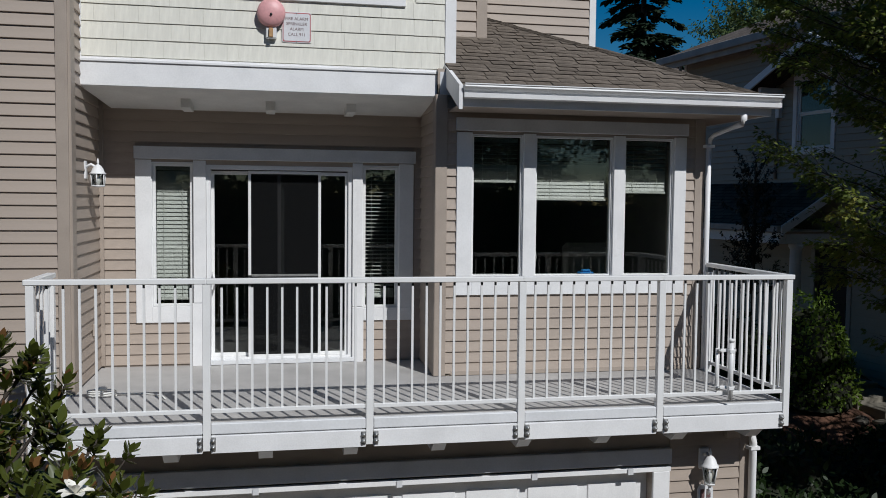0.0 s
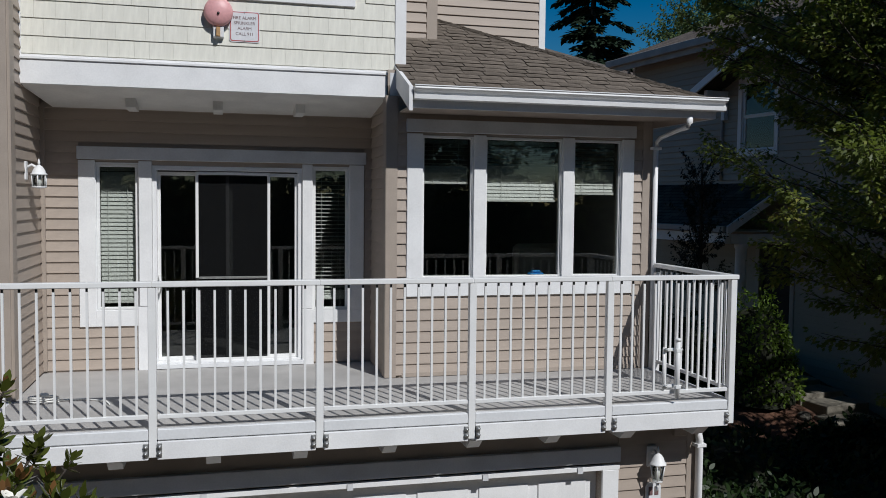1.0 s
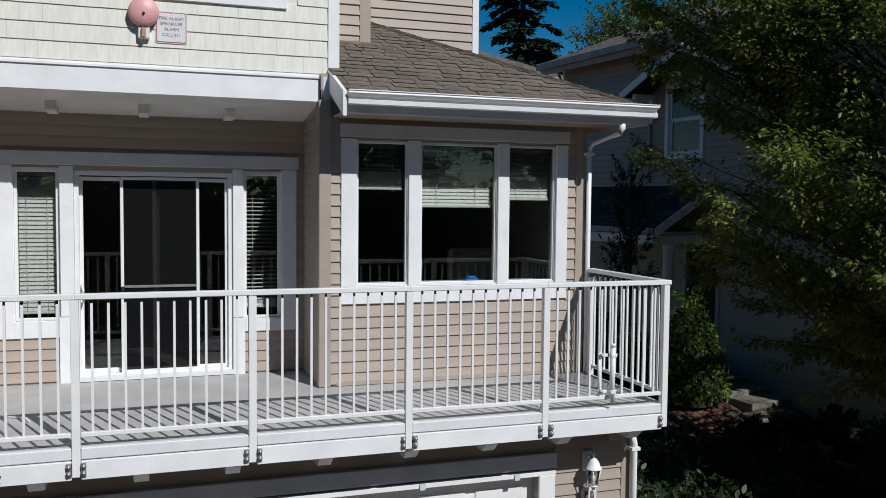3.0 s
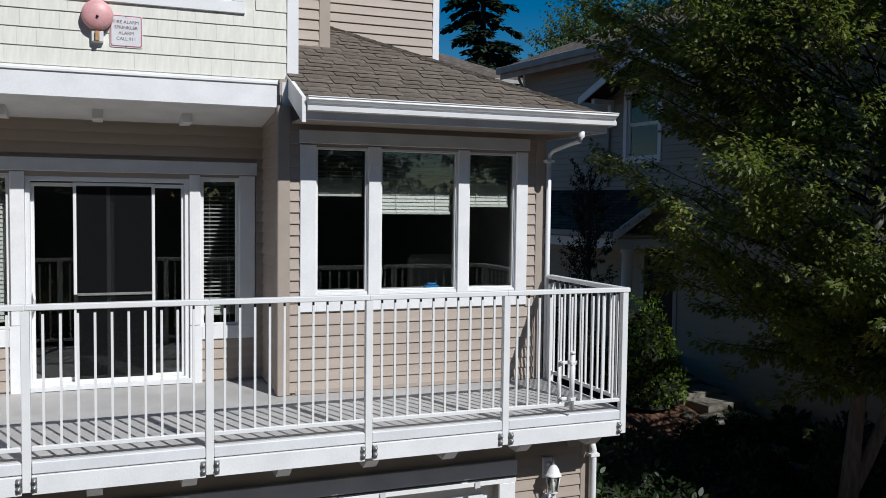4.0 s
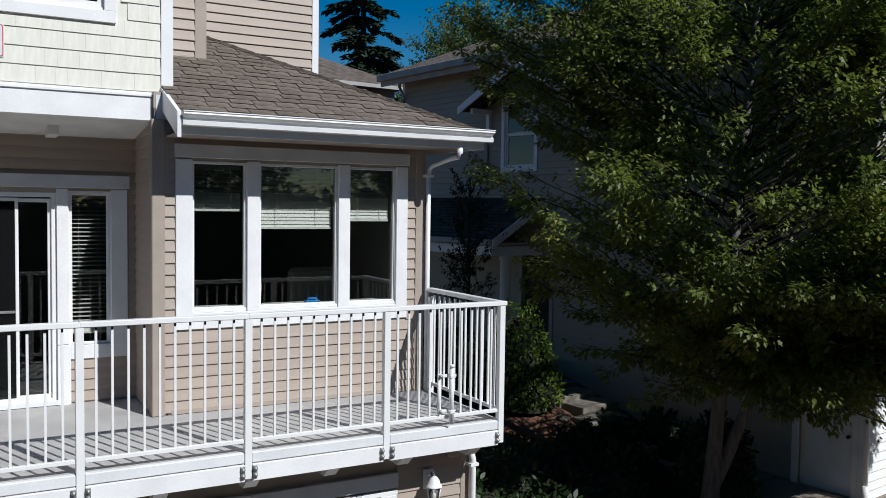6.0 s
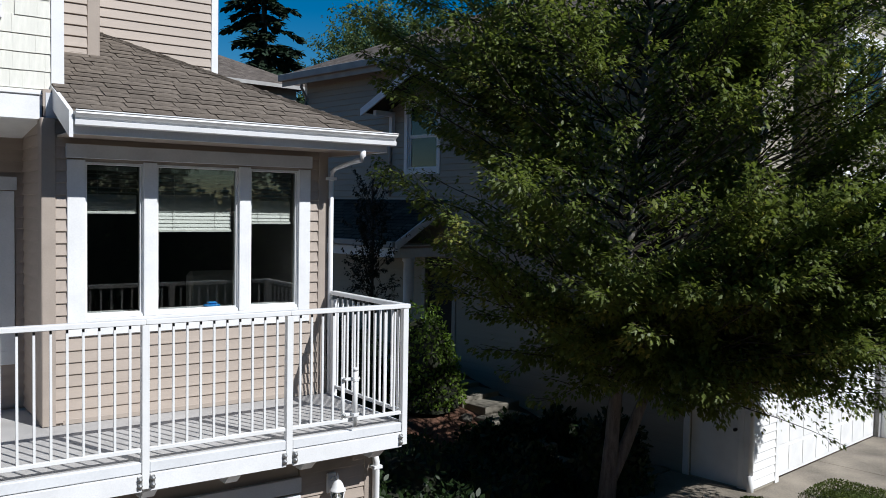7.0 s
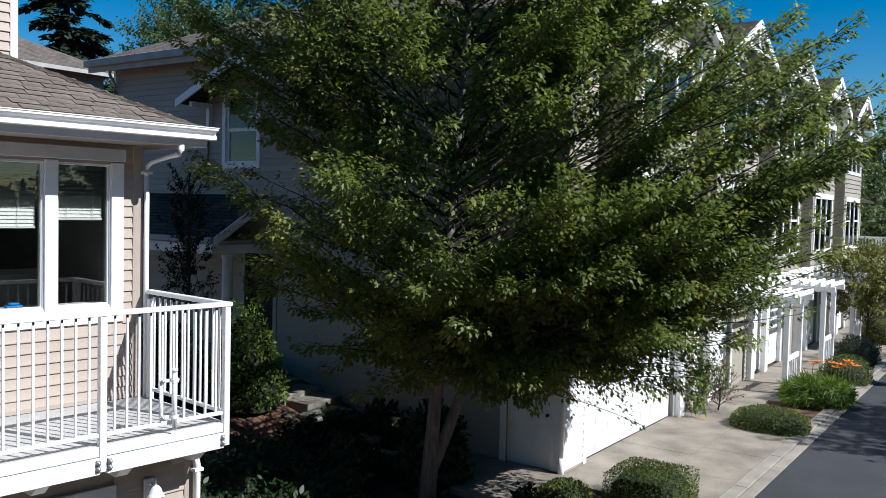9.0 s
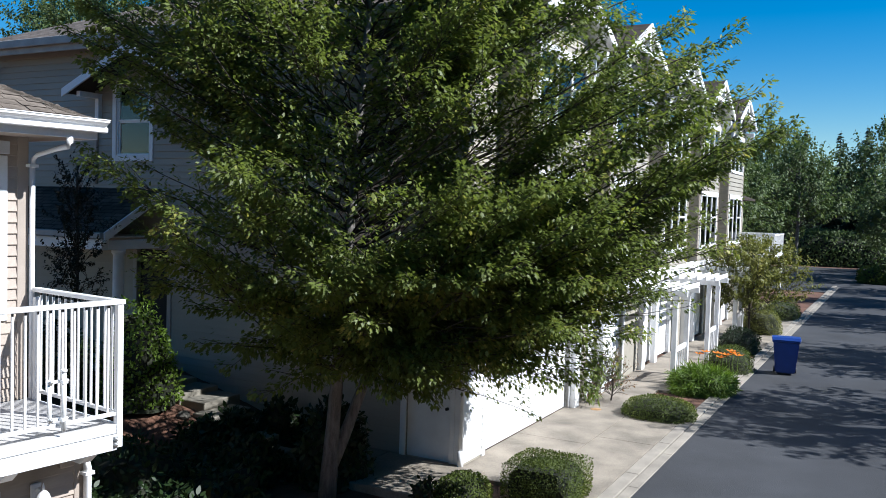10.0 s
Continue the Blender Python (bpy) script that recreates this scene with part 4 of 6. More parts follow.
def slab(name, mat, label, u0, u1, v0, v1, z0, z1, bevel=0.0, parent=None, m=M2):
    return part(name, boxes(((u0, v0, z0), (u1, v1, z1)), bevel=bevel), mat, parent, label, m)


road = slab("road", ASPHALT, "dark grey asphalt road", -60, 130, -10.6, -3.12, -0.12, -0.03)
tagged(road, "", "road", "", "structure")
tagged(slab("road_junction", ASPHALT, "dark grey asphalt junction", 46, 75, -3.12, 3.5, -0.12, -0.034), "", "road", "", "structure")
kerb = tagged(thing("kerb", "pale concrete kerb along the road", "kerb", M2), kind="structure")
for k in range(28):
    u = -16 + k * 2.4
    part("kerb_stone", boxes(((u, -3.12, -0.1), (u + 2.38, -2.92, -0.012)), bevel=0.008), KERB, kerb)
    part("kerb_stone", boxes(((u + 0.7, -2.91, -0.1), (u + 3.08, -2.66, 0.012)), bevel=0.012), KERB, kerb)
drive = tagged(thing("driveway", "pale broom-finished concrete driveway", "driveway", M2), kind="structure")
for u0, u1, v0, v1 in ((-0.3, 2.9, -1.42, 0.09), (2.915, 6.4, -1.42, 0.09), (-0.3, 3.6, -2.65, -1.435), (3.615, 6.4, -2.65, -1.435)):
    part("panel", boxes(((u0, v0, -0.1), (u1, v1, 0.006)), bevel=0.005), CONCRETE, drive)
for u0, u1, v0, v1 in ((6.41, 9.2, -1.3, -0.02), (9.21, 12.0, -1.6, -0.02), (12.01, 15, -1.6, -0.02), (15.01, 18.5, -1.6, -0.02), (18.51, 23, -2.65, -0.02), (23.01, 30, -2.65, -0.02)):
    part("panel", boxes(((u0, v0, -0.1), (u1, v1, 0.004)), bevel=0.005), CONCRETE, drive)
walk_ = tagged(thing("side_path", "raised concrete path beside the house", "path", M2), kind="structure")
for v0, v1 in ((-0.55, 1.5), (1.51, 3.0), (3.01, 4.5)):
    part("panel", boxes(((-1.9, v0, -0.1), (-0.02, v1, 0.05 + v1 * 0.012)), bevel=0.01), CONCRETE, walk_)
tagged(part("front_driveway", boxes(((-6.2, -3.4, -0.1), (-0.1, 0.44, 0.0)), bevel=0.01), CONCRETE), "pale concrete driveway before the garage", "driveway", "", "structure")
drain = thing("drain_cover", "round rusty drain cover in the driveway", "drain", M2 @ Matrix.Translation((6.0, -0.62, 0.006)))
bm = bmesh.new()
lathe(bm, [(0.0, 0.01), (0.10, 0.01), (0.11, 0.004), (0.13, 0.006), (0.135, 0.0), (0.0, 0.0)], sides=20)
part("lid", bm, BRASS, drain)

# ---- the long row of townhouses ----
row = thing("townhouse_row", "long grey-beige townhouse row with white gables", "house", M2)


def side_frame(u, v, along):
    return face_frame((u, v, 0), along)


# street front, lower storey
UNIT = 5.5
LEN = 30.2
holes = [(1.05, 5.75, -0.1, 2.15)] + [(k * UNIT + 1.6, k * UNIT + 4.6, -0.1, 2.15) for k in range(1, 5)]
F = face_frame((0, 0, 0), (1, 0, 0))
w = part("wall", wall_body(LEN, -0.2, 2.75, holes, 0.2), GREIGE, row, "grey-beige lap siding", F)
lap_siding(w, 0.1, 0.91, 0.06, 2.7, [], WHITE, 0.15)
for k in range(0, 5):
    lap_siding(w, k * UNIT + 5.9, min(LEN, k * UNIT + 6.9), 0.06, 2.7, [], GREIGE, 0.15)
part("corner_board", boxes(((-0.02, -0.03, 0), (0.1, 0.1, 2.75)), bevel=0.005), WHITE, w)
for k, (a, b, c, d) in enumerate(holes):
    g = part("garage_door", boxes(((a, 0.10, 0.02), (b, 0.14, d))), WHITE, row, "white sectional garage door in full sun", F)
    n = 8 if k == 0 else 5
    for zz in (0.08, 0.60, 1.12, 1.64):
        for i in range(n):
            x = a + 0.05 + (b - a - 0.05) * i / n
            part("panel", boxes(((x, 0.088, zz), (x + (b - a) / n - 0.07, 0.102, zz + 0.46)), bevel=0.005), WHITE, g)
    part("jamb", boxes(((a - 0.14, -0.03, 0), (a, 0.1, d + 0.02)), bevel=0.005), WHITE, g)
    part("jamb", boxes(((b, -0.03, 0), (b + 0.14, 0.1, d + 0.02)), bevel=0.005), WHITE, g)
    part("header", boxes(((a - 0.16, -0.035, d + 0.022), (b + 0.16, 0.0, d + 0.2)), bevel=0.005), WHITE, g)
for u in (5.95, 8.0, 11.9, 13.4, 17.4, 18.9, 22.9, 24.4, 29.9):
    part("pilaster", boxes(((u - 0.16, -0.16, 0), (u + 0.16, 0.0, 2.75)), bevel=0.008), WHITE, row, "white painted pilaster")
part("belt", boxes(((-0.03, -0.06, 2.75), (LEN, 0.16, 2.95)), bevel=0.006), WHITE, row, "white belt board over the garages")

# upper storeys: main wall and projecting bays with gables
UP = 0.7
F = face_frame((0, UP, 0), (1, 0, 0))
w = part("wall", wall_body(LEN, 2.75, 8.5, [], 0.2), GREIGE, row, "grey-beige lap siding", F)
lap_siding(w, 0.0, LEN, 2.95, 8.4, [], GREIGE, 0.19)


def far_window(F2, s0, s1, h0, h1, cols, label="white framed window"):
    """A window of a far facade: trim, mullions, cross bar and glass."""
    # Grey panel on the wall face; its colour stands for the dim room.
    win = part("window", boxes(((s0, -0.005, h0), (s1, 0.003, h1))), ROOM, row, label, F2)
    t = 0.13
    for lo, hi in (((s0 - t, -0.045, h0 - t), (s0, 0.0, h1)), ((s1, -0.045, h0 - t), (s1 + t, 0.0, h1)),
                   ((s0, -0.045, h0 - t), (s1, 0.0, h0)), ((s0 - t - 0.03, -0.06, h1), (s1 + t + 0.03, 0.0, h1 + 0.2))):
        part("trim", boxes((lo, hi), bevel=0.005), WHITE, win)
    for i in range(1, cols):
        x = s0 + (s1 - s0) * i / cols
        part("mullion", boxes(((x - 0.05, -0.04, h0), (x + 0.05, -0.008, h1))), WHITE, win)
    for i in range(cols):
        x0, x1 = s0 + (s1 - s0) * i / cols, s0 + (s1 - s0) * (i + 1) / cols
        if i != 1 or cols < 3:
            part("cross_bar", boxes(((x0 + 0.05, -0.03, (h0 * 0.45 + h1 * 0.55)), (x1 - 0.05, -0.008, (h0 * 0.45 + h1 * 0.55) + 0.07))), WHITE, win)
        pane(win, x0 + 0.005, x1 - 0.005, h0, h1, -0.018)
    return win


def bay(c):
    """A projecting two-storey bay with its gable roof and braces."""
    hw, z0, z1 = 1.9, 2.62, 8.75
    b = part("bay", boxes(((c - hw, 0.0, z0), (c + hw, UP, z1))), GREIGE, row, "projecting bay with lap siding")
    Fb = face_frame((c - hw, 0.0, 0), (1, 0, 0))
    wb = part("wall", wall_body(2 * hw, z0, z1, [], 0.02, -0.004), GREIGE, row, "", Fb)
    wins = [(0.45, 3.35, 3.55, 5.45), (0.45, 3.35, 6.75, 8.15)]
    hs = [(a - 0.13, e + 0.13, f - 0.13, g + 0.2) for a, e, f, g in wins]
    lap_siding(wb, 0.08, 2 * hw - 0.08, z0, z1, hs, GREIGE, 0.19)
    part("corner_board", boxes(((0, -0.03, z0), (0.08, 0.0, z1)), bevel=0.004), TAN_TRIM, wb)
    part("corner_board", boxes(((2 * hw - 0.08, -0.03, z0), (2 * hw, 0.0, z1)), bevel=0.004), TAN_TRIM, wb)
    part("base_board", boxes(((0, -0.04, z0 - 0.1), (2 * hw, 0.0, z0 + 0.1)), bevel=0.004), WHITE, wb)
    for a, e, f, g in wins:
        far_window(Fb, a, e, f, g, 3)
    Fs = face_frame((c - hw, UP, 0), (0, -1, 0))
    ws = part("wall", wall_body(UP, z0, z1, [], 0.02, -0.004), GREIGE, row, "", Fs)
    lap_siding(ws, 0, UP, z0, z1, [], GREIGE, 0.19)
    # gable
    half, over, apex, eave = hw + 0.42, 0.45, 10.02, 8.86
    bm = bmesh.new()
    prism(bm, [(c - hw, z1), (c + hw, z1), (c, z1 + hw * 0.5)], 0.0, 0.3)
    part("gable_wall", bm, TAN_TRIM, row, "brown gable wall")
    for sx in (-1, 1):
        bm = bmesh.new()
        prism(bm, [(c, apex), (c + sx * half, eave), (c + sx * half, eave - 0.10), (c, apex - 0.10)], -over, 5.0)
        part("gable_roof", bm, FARROOF, row)
        bm = bmesh.new()
        prism(bm, [(c, apex - 0.102), (c + sx * half, eave - 0.102), (c + sx * half, eave - 0.13), (c, apex - 0.13)], -over + 0.03, 0.6)
        part("gable_soffit", bm, WHITE, row)
        bm = bmesh.new()
        prism(bm, [(c + sx * 0.0, apex + 0.01), (c + sx * half, eave + 0.01), (c + sx * half, eave - 0.22), (c, apex - 0.22)], -over - 0.04, -over)
        part("rake_board", bm, WHITE, row, "white rake board")
        x = c + sx * (hw - 0.1)
        part("bracket", boxes(((x - 0.08, -over + 0.02, 8.45), (x + 0.08, 0.0, 8.62)), bevel=0.006), WHITE, row)
        part("bracket_post", boxes(((x - 0.08, -0.12, 7.75), (x + 0.08, -0.035, 8.45)), bevel=0.006), WHITE, row)
        bm = bmesh.new()
        prism(bm, [(-0.06, 7.80), (-0.06, 7.98), (-over + 0.02, 8.46), (-over + 0.16, 8.46)], x - 0.05, x + 0.05, lambda d, h, xx: (xx, d, h))
        part("brace", bm, WHITE, row, "white diagonal brace")
    part("collar_beam", boxes(((c - 1.5, -over + 0.0, 9.15), (c + 1.5, -over + 0.12, 9.31)), bevel=0.006), WHITE, row)
    part("king_post", boxes(((c - 0.08, -over + 0.0, 9.31), (c + 0.08, -over + 0.12, 9.84)), bevel=0.006), WHITE, row)


for c in (4.7, 10.2, 15.8, 21.4, 27.3):
    bay(c)

# hip roof of the row
bm = bmesh.new()
u0, u1, v0, v1, ze, zr = -0.55, 31.0, 0.1, 13.9, 8.38, 11.5
mid, run = (v0 + v1) / 2, (v1 - v0) / 2
uv = bm.loops.layers.uv.new("UVMap")
P = [(u0, v0, ze), (u1, v0, ze), (u1, v1, ze), (u0, v1, ze), (u0 + run, mid, zr), (u1 - run, mid, zr)]
V = [bm.verts.new(p) for p in P]
for ids, ax in (((0, 1, 5, 4), 0), ((2, 3, 4, 5), 0), ((3, 0, 4), 1), ((1, 2, 5), 1)):
    f = bm.faces.new([V[i] for i in ids])
    for lp in f.loops:
        co = lp.vert.co
        lp[uv].uv = (co[ax], (co.z - ze) * 2.6)
bm.faces.new([V[i] for i in (3, 2, 1, 0)])
part("roof", bm, FARROOF, row, "brown shingle hip roof")
part("eave_gutter", boxes(((u0 - 0.05, v0, ze - 0.16), (u0 + 0.06, v1, ze + 0.02)), bevel=0.01), DULLTRIM, row, "grey-white gutter")
part("eave_fascia", boxes(((u0 + 0.062, v0 + 0.05, ze - 0.30), (u0 + 0.10, v1 - 0.05, ze - 0.02)), bevel=0.005), DULLTRIM, row)
part("eave_soffit", boxes(((u0 + 0.1, v0 + 0.1, ze - 0.06), (0.0, v1 - 0.1, ze - 0.03))), SOFFIT, row)

# shaded side wall of the row
F = face_frame((0, 13.4, 0), (0, -1, 0))
S = 13.4
sh = [(S - 9.0, S - 7.95, 5.72, 7.25), (S - 8.28, S - 7.34, 1.42, 3.62), (S - 1.14, S - 0.20, 0.06, 2.08)]
w = part("wall", wall_body(S, -0.2, 8.5, sh, 0.2), GREIGE, row, "grey-beige lap siding in shade", F)
lap_siding(w, 0.1, S - 0.1, 0.1, 8.4, [(a - 0.13, b + 0.13, c - 0.13 if c > 2 else c, d + 0.13) for a, b, c, d in sh], GREIGE, 0.15)
part("corner_board", boxes(((S - 0.1, -0.03, 0), (S + 0.015, 0.0, 2.75)), bevel=0.005), WHITE, w)
part("corner_board", boxes(((0, -0.03, 0), (0.1, 0.0, 8.4)), bevel=0.005), WHITE, w)
bm = bmesh.new()
tube(bm, [(S + 0.06, -0.07, 0.35), (S + 0.06, -0.07, 2.9)], 0.045, 8)
tube(bm, [(S + 0.06, -0.07, 0.0), (S + 0.06, -0.07, 0.35)], 0.06, 8)
part("downspout", bm, WHITE, row, "white downspout at the corner", F)
bm = bmesh.new()
tube(bm, [(S - 9.62, -0.05, 5.05), (S - 9.62, -0.05, 7.3)], 0.035, 8)
part("downspout", bm, DULLTRIM, row, "grey downspout", F)
bm = bmesh.new()
tube(bm, [(0.5, -0.45, 8.3), (0.4, -0.42, 8.0), (0.15, -0.1, 7.8), (0.1, -0.07, 7.6), (0.1, -0.07, 0.2)], 0.04, 8)
part("downspout", bm, DULLTRIM, row, "grey downspout at the back corner", F)
a, b, c, d = sh[0]
win = part("window", ring(a, b, c, d, 0.03, 0.0, 0.1, 0), WHITE, row, "white framed window with a blind", F)
for lo, hi in (((a - 0.12, -0.035, c - 0.14), (a, 0.0, d + 0.12)), ((b, -0.035, c - 0.14), (b + 0.12, 0.0, d + 0.12)), ((a, -0.035, c - 0.14), (b, 0.0, c)), ((a, -0.035, d), (b, 0.0, d + 0.12))):
    part("trim", boxes((lo, hi), bevel=0.005), WHITE, win)
sash(win, a + 0.03, b - 0.03, c, (c + d) / 2, 0.03, 0.04)
sash(win, a + 0.03, b - 0.03, (c + d) / 2, d, 0.01, 0.04)
part("blind", boxes(((a + 0.04, 0.12, c + 0.75), (b - 0.04, 0.14, d))), VINYL, win, "white blind half down")
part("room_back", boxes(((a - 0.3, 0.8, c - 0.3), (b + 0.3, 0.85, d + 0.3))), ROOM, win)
a, b, c, d = sh[1]
door = part("entry_door", boxes(((a, 0.08, c), (b, 0.13, d)), bevel=0.004), DARK, row, "dark blue-black entry door", F)
for x in (a + 0.1, a + 0.52):
    for z in (c + 0.2, c + 1.1):
        part("panel", boxes(((x, 0.068, z), (x + 0.32, 0.082, z + 0.75)), bevel=0.006), DARK, door)
# Casing dulled in colour for the deep shade under the porch roof.
for lo, hi in (((a - 0.12, -0.035, c), (a, 0.08, d + 0.12)), ((b, -0.035, c), (b + 0.12, 0.08, d + 0.12)), ((a, -0.035, d), (b, 0.08, d + 0.12))):
    part("door_casing", boxes((lo, hi), bevel=0.005), DULLTRIM, door)
a, b, c, d = sh[2]
door = part("side_door", boxes(((a, 0.05, c), (b, 0.10, d)), bevel=0.004), WHITE, row, "plain white side door with a dark knob", F)
for lo, hi in (((a - 0.12, -0.035, 0), (a, 0.05, d + 0.12)), ((b, -0.035, 0), (b + 0.10, 0.05, d + 0.12)), ((a, -0.035, d), (b, 0.05, d + 0.12))):
    part("door_casing", boxes((lo, hi), bevel=0.005), WHITE, door)
bm = bmesh.new()
lathe(bm, [(0.0, 0.07), (0.025, 0.065), (0.032, 0.045), (0.02, 0.03), (0.012, 0.02), (0.03, 0.01), (0.03, 0.0)], (b - 0.09, 0.05, 1.05), axis="y", sides=12)
part("knob", bm, BLACK, door)
# bracketed gable hood over the upper window
HC, HW, HA, HE = 7.86, 2.03, 8.05, 7.15
for sx in (-1, 1):
    bm = bmesh.new()
    prism(bm, [(HC, HA), (HC + sx * HW, HE), (HC + sx * HW, HE - 0.08), (HC, HA - 0.08)], -0.75, 0.0, lambda p, q, dd: (dd, p, q))
    part("hood_roof", bm, FARROOF, row)
    bm = bmesh.new()
    prism(bm, [(HC, HA + 0.01), (HC + sx * HW, HE + 0.01), (HC + sx * HW, HE - 0.17), (HC, HA - 0.17)], -0.79, -0.75, lambda p, q, dd: (dd, p, q))
    part("rake_board", bm, WHITE, row, "white rake board")
    part("hood_bracket", boxes(((-0.62, HC + sx * (HW - 0.35) - 0.06, 7.0), (0.0, HC + sx * (HW - 0.35) + 0.06, 7.12)), bevel=0.005), WHITE, row)
    part("hood_post", boxes(((-0.12, HC + sx * (HW - 0.35) - 0.06, 6.45), (-0.01, HC + sx * (HW - 0.35) + 0.06, 7.0)), bevel=0.005), WHITE, row)
# porch
PV0, PV1, PU = 7.5, 12.4, -1.6
bm = bmesh.new()
uv = bm.loops.layers.uv.new("UVMap")
vs = [bm.verts.new(p) for p in ((PU, PV0, 4.02), (0.0, PV0, 4.98), (0.0, PV1, 4.98), (PU, PV1, 4.02))]
f = bm.faces.new(vs)
for lp in f.loops:
    lp[uv].uv = (lp.vert.co.y, lp.vert.co.z * 1.9)
bmesh.ops.solidify(bm, geom=bm.faces[:], thickness=0.06)
part("porch_roof", bm, FARROOF, row, "brown shingle porch roof")
bm = bmesh.new()
prism(bm, [(PU - 0.02, 4.03), (0.0, 4.99), (0.0, 4.80), (PU - 0.02, 3.83)], PV0 - 0.045, PV0 - 0.005)
part("rake_board", bm, WHITE, row, "white porch rake board in sun")
part("porch_gutter", boxes(((PU - 0.10, PV0 + 0.01, 3.90), (PU - 0.02, PV1, 4.03)), bevel=0.01), DULLTRIM, row)
part("porch_beam", boxes(((PU + 0.02, PV0 + 0.09, 3.66), (PU + 0.18, PV1, 3.88)), bevel=0.006), WHITE, row)
part("porch_beam", boxes(((PU + 0.19, PV0 + 0.09, 3.66), (-0.02, PV0 + 0.25, 3.86)), bevel=0.006), WHITE, row)
for v in (PV0 + 0.2, PV1 - 0.2):
    bm = bmesh.new()
    lathe(bm, [(0.16, 1.2), (0.16, 1.44), (0.125, 1.48), (0.115, 3.54), (0.145, 3.58), (0.145, 3.66), (0.0, 3.66)], (PU + 0.55 if v < 9 else PU + 0.12, v, 0), sides=16)
    part("porch_column", bm, WHITE, row, "white porch column")
part("porch_ceiling", boxes(((PU + 0.19, PV0 + 0.26, 3.90), (-0.02, PV1, 3.93))), SOFFIT, row)
part("porch_floor", boxes(((PU, PV0 - 0.05, 0.6), (-0.02, PV1, 1.40)), bevel=0.01), CONCRETE, row, "concrete porch floor")
steps = thing("garden_steps", "grey stone garden steps rising to the porch", "steps", M2, "", "structure")
for i in range(5):
    v = 4.55 + i * 0.58
    z = 0.92 + i * 0.10
    part("tread", boxes(((-1.75 - 0.05 * (i % 2), v, z - 0.35), (-0.75, v + 0.66, z)), bevel=0.012), STONE, steps)
for i in range(4):
    v, u = 4.05 - i * 0.5, -1.5 - i * 0.18
    z = 0.77 - i * 0.15
    part("tread", boxes(((u - 0.5, v, z - 0.5), (u + 0.5, v + 0.56, z)), bevel=0.012), STONE, steps)
rnd = random.Random(31)
for i in range(5):
    rock = thing("rock", "rough grey edging rock beside the steps", "rock", M2 @ Matrix.Translation((-2.15 - rnd.uniform(0, 0.5), 1.6 + i * 0.75, ground_z(*(M2 @ Vector((-2.3, 1.6 + i * 0.75, 0))).xy) + 0.02)), "edging rocks")
    bm = bmesh.new()
    bmesh.ops.create_icosphere(bm, subdivisions=2, radius=0.13)
    for v in bm.verts:
        v.co *= 1 + 0.35 * noise.noise(v.co * 6 + Vector((i, 0, 0)))
        v.co.z *= 0.65
    part("stone", bm, ROCK, rock)

# balcony at the far end of the row
bal = part("end_balcony", boxes(((29.6, -1.5, 2.70), (33.2, 0.9, 2.88)), bevel=0.01), WHITE, row, "white balcony at the end of the row")
for lo, hi in (((29.6, -1.5, 3.80), (33.2, -1.43, 3.87)), ((29.6, -1.43, 3.80), (29.67, 0.7, 3.87)), ((33.13, -1.43, 3.80), (33.2, 0.7, 3.87))):
    part("top_rail", boxes((lo, hi)), RAIL, bal)
bb = boxes(((-0.02, -0.02, 2.88), (0.02, 0.02, 3.80)))
me_fb = bpy.data.meshes.new("baluster")
bb.to_mesh(me_fb)
bb.free()
me_fb.materials.append(RAIL)
for i in range(30):
    share("baluster", me_fb, bal, Matrix.Translation((29.66 + i * 0.121, -1.46, 0)))
for i in range(15):
    for u in (29.63, 33.16):
        share("baluster", me_fb, bal, Matrix.Translation((u, -1.4 + i * 0.14, 0)))
part("end_wall", boxes(((30.2, 0.7, 0), (34.0, 12, 5.6))), GREIGE, row)
bm = bmesh.new()
prism(bm, [(0.2, 5.5), (0.2, 5.6), (6, 7.5), (12, 5.6), (12, 5.5)], 30.2, 34.6, lambda p, q, dd: (dd, p, q))
part("end_roof", bm, FARROOF, row)
part("end_post", boxes(((33.0, -1.45, 0), (33.15, -1.3, 2.7))), WHITE, row)

# entry pergolas
for u in (10.3, 14.9, 20.0):
    pg = thing("pergola", "white painted entry pergola before a garage", "pergola", M2 @ Matrix.Translation((u, 0, 0)), "entry pergolas")
    for du in (0.0, 1.5):
        part("post", boxes(((du - 0.07, -1.5, 0), (du + 0.07, -1.36, 2.45)), bevel=0.006), WHITE, pg)
        part("beam", boxes(((du - 0.05, -1.75, 2.45), (du + 0.05, -0.05, 2.62)), bevel=0.006), WHITE, pg)
    part("cross_rail", boxes(((0.07, -1.46, 0.85), (1.43, -1.40, 0.99)), bevel=0.005), WHITE, pg)
    for i in range(6):
        y = -1.68 + i * 0.29
        part("rafter", boxes(((-0.35, y, 2.62), (1.85, y + 0.06, 2.75)), bevel=0.005), WHITE, pg)
    for i in range(5):
        part("slat", boxes(((0.2 + i * 0.26, -1.44, 0.1), (0.24 + i * 0.26, -1.41, 0.85))), WHITE, pg)


# ---- plants ----
MAPLE2D = [(0, 0), (0.20, 0.14), (0.17, 0.32), (0.33, 0.50), (0.14, 0.64), (0, 1.0)]
OVAL2D = [(0, 0), (0.20, 0.25), (0.24, 0.55), (0.12, 0.85), (0, 1.0)]
BROAD2D = [(0, 0), (0.13, 0.15), (0.22, 0.42), (0.20, 0.68), (0.08, 0.90), (0, 1.0)]
DIAM2D = [(0, 0), (0.28, 0.45), (0, 1.0)]
BLADE2D = [(0, 0), (0.05, 0.3), (0.04, 0.7), (0, 1.0)]


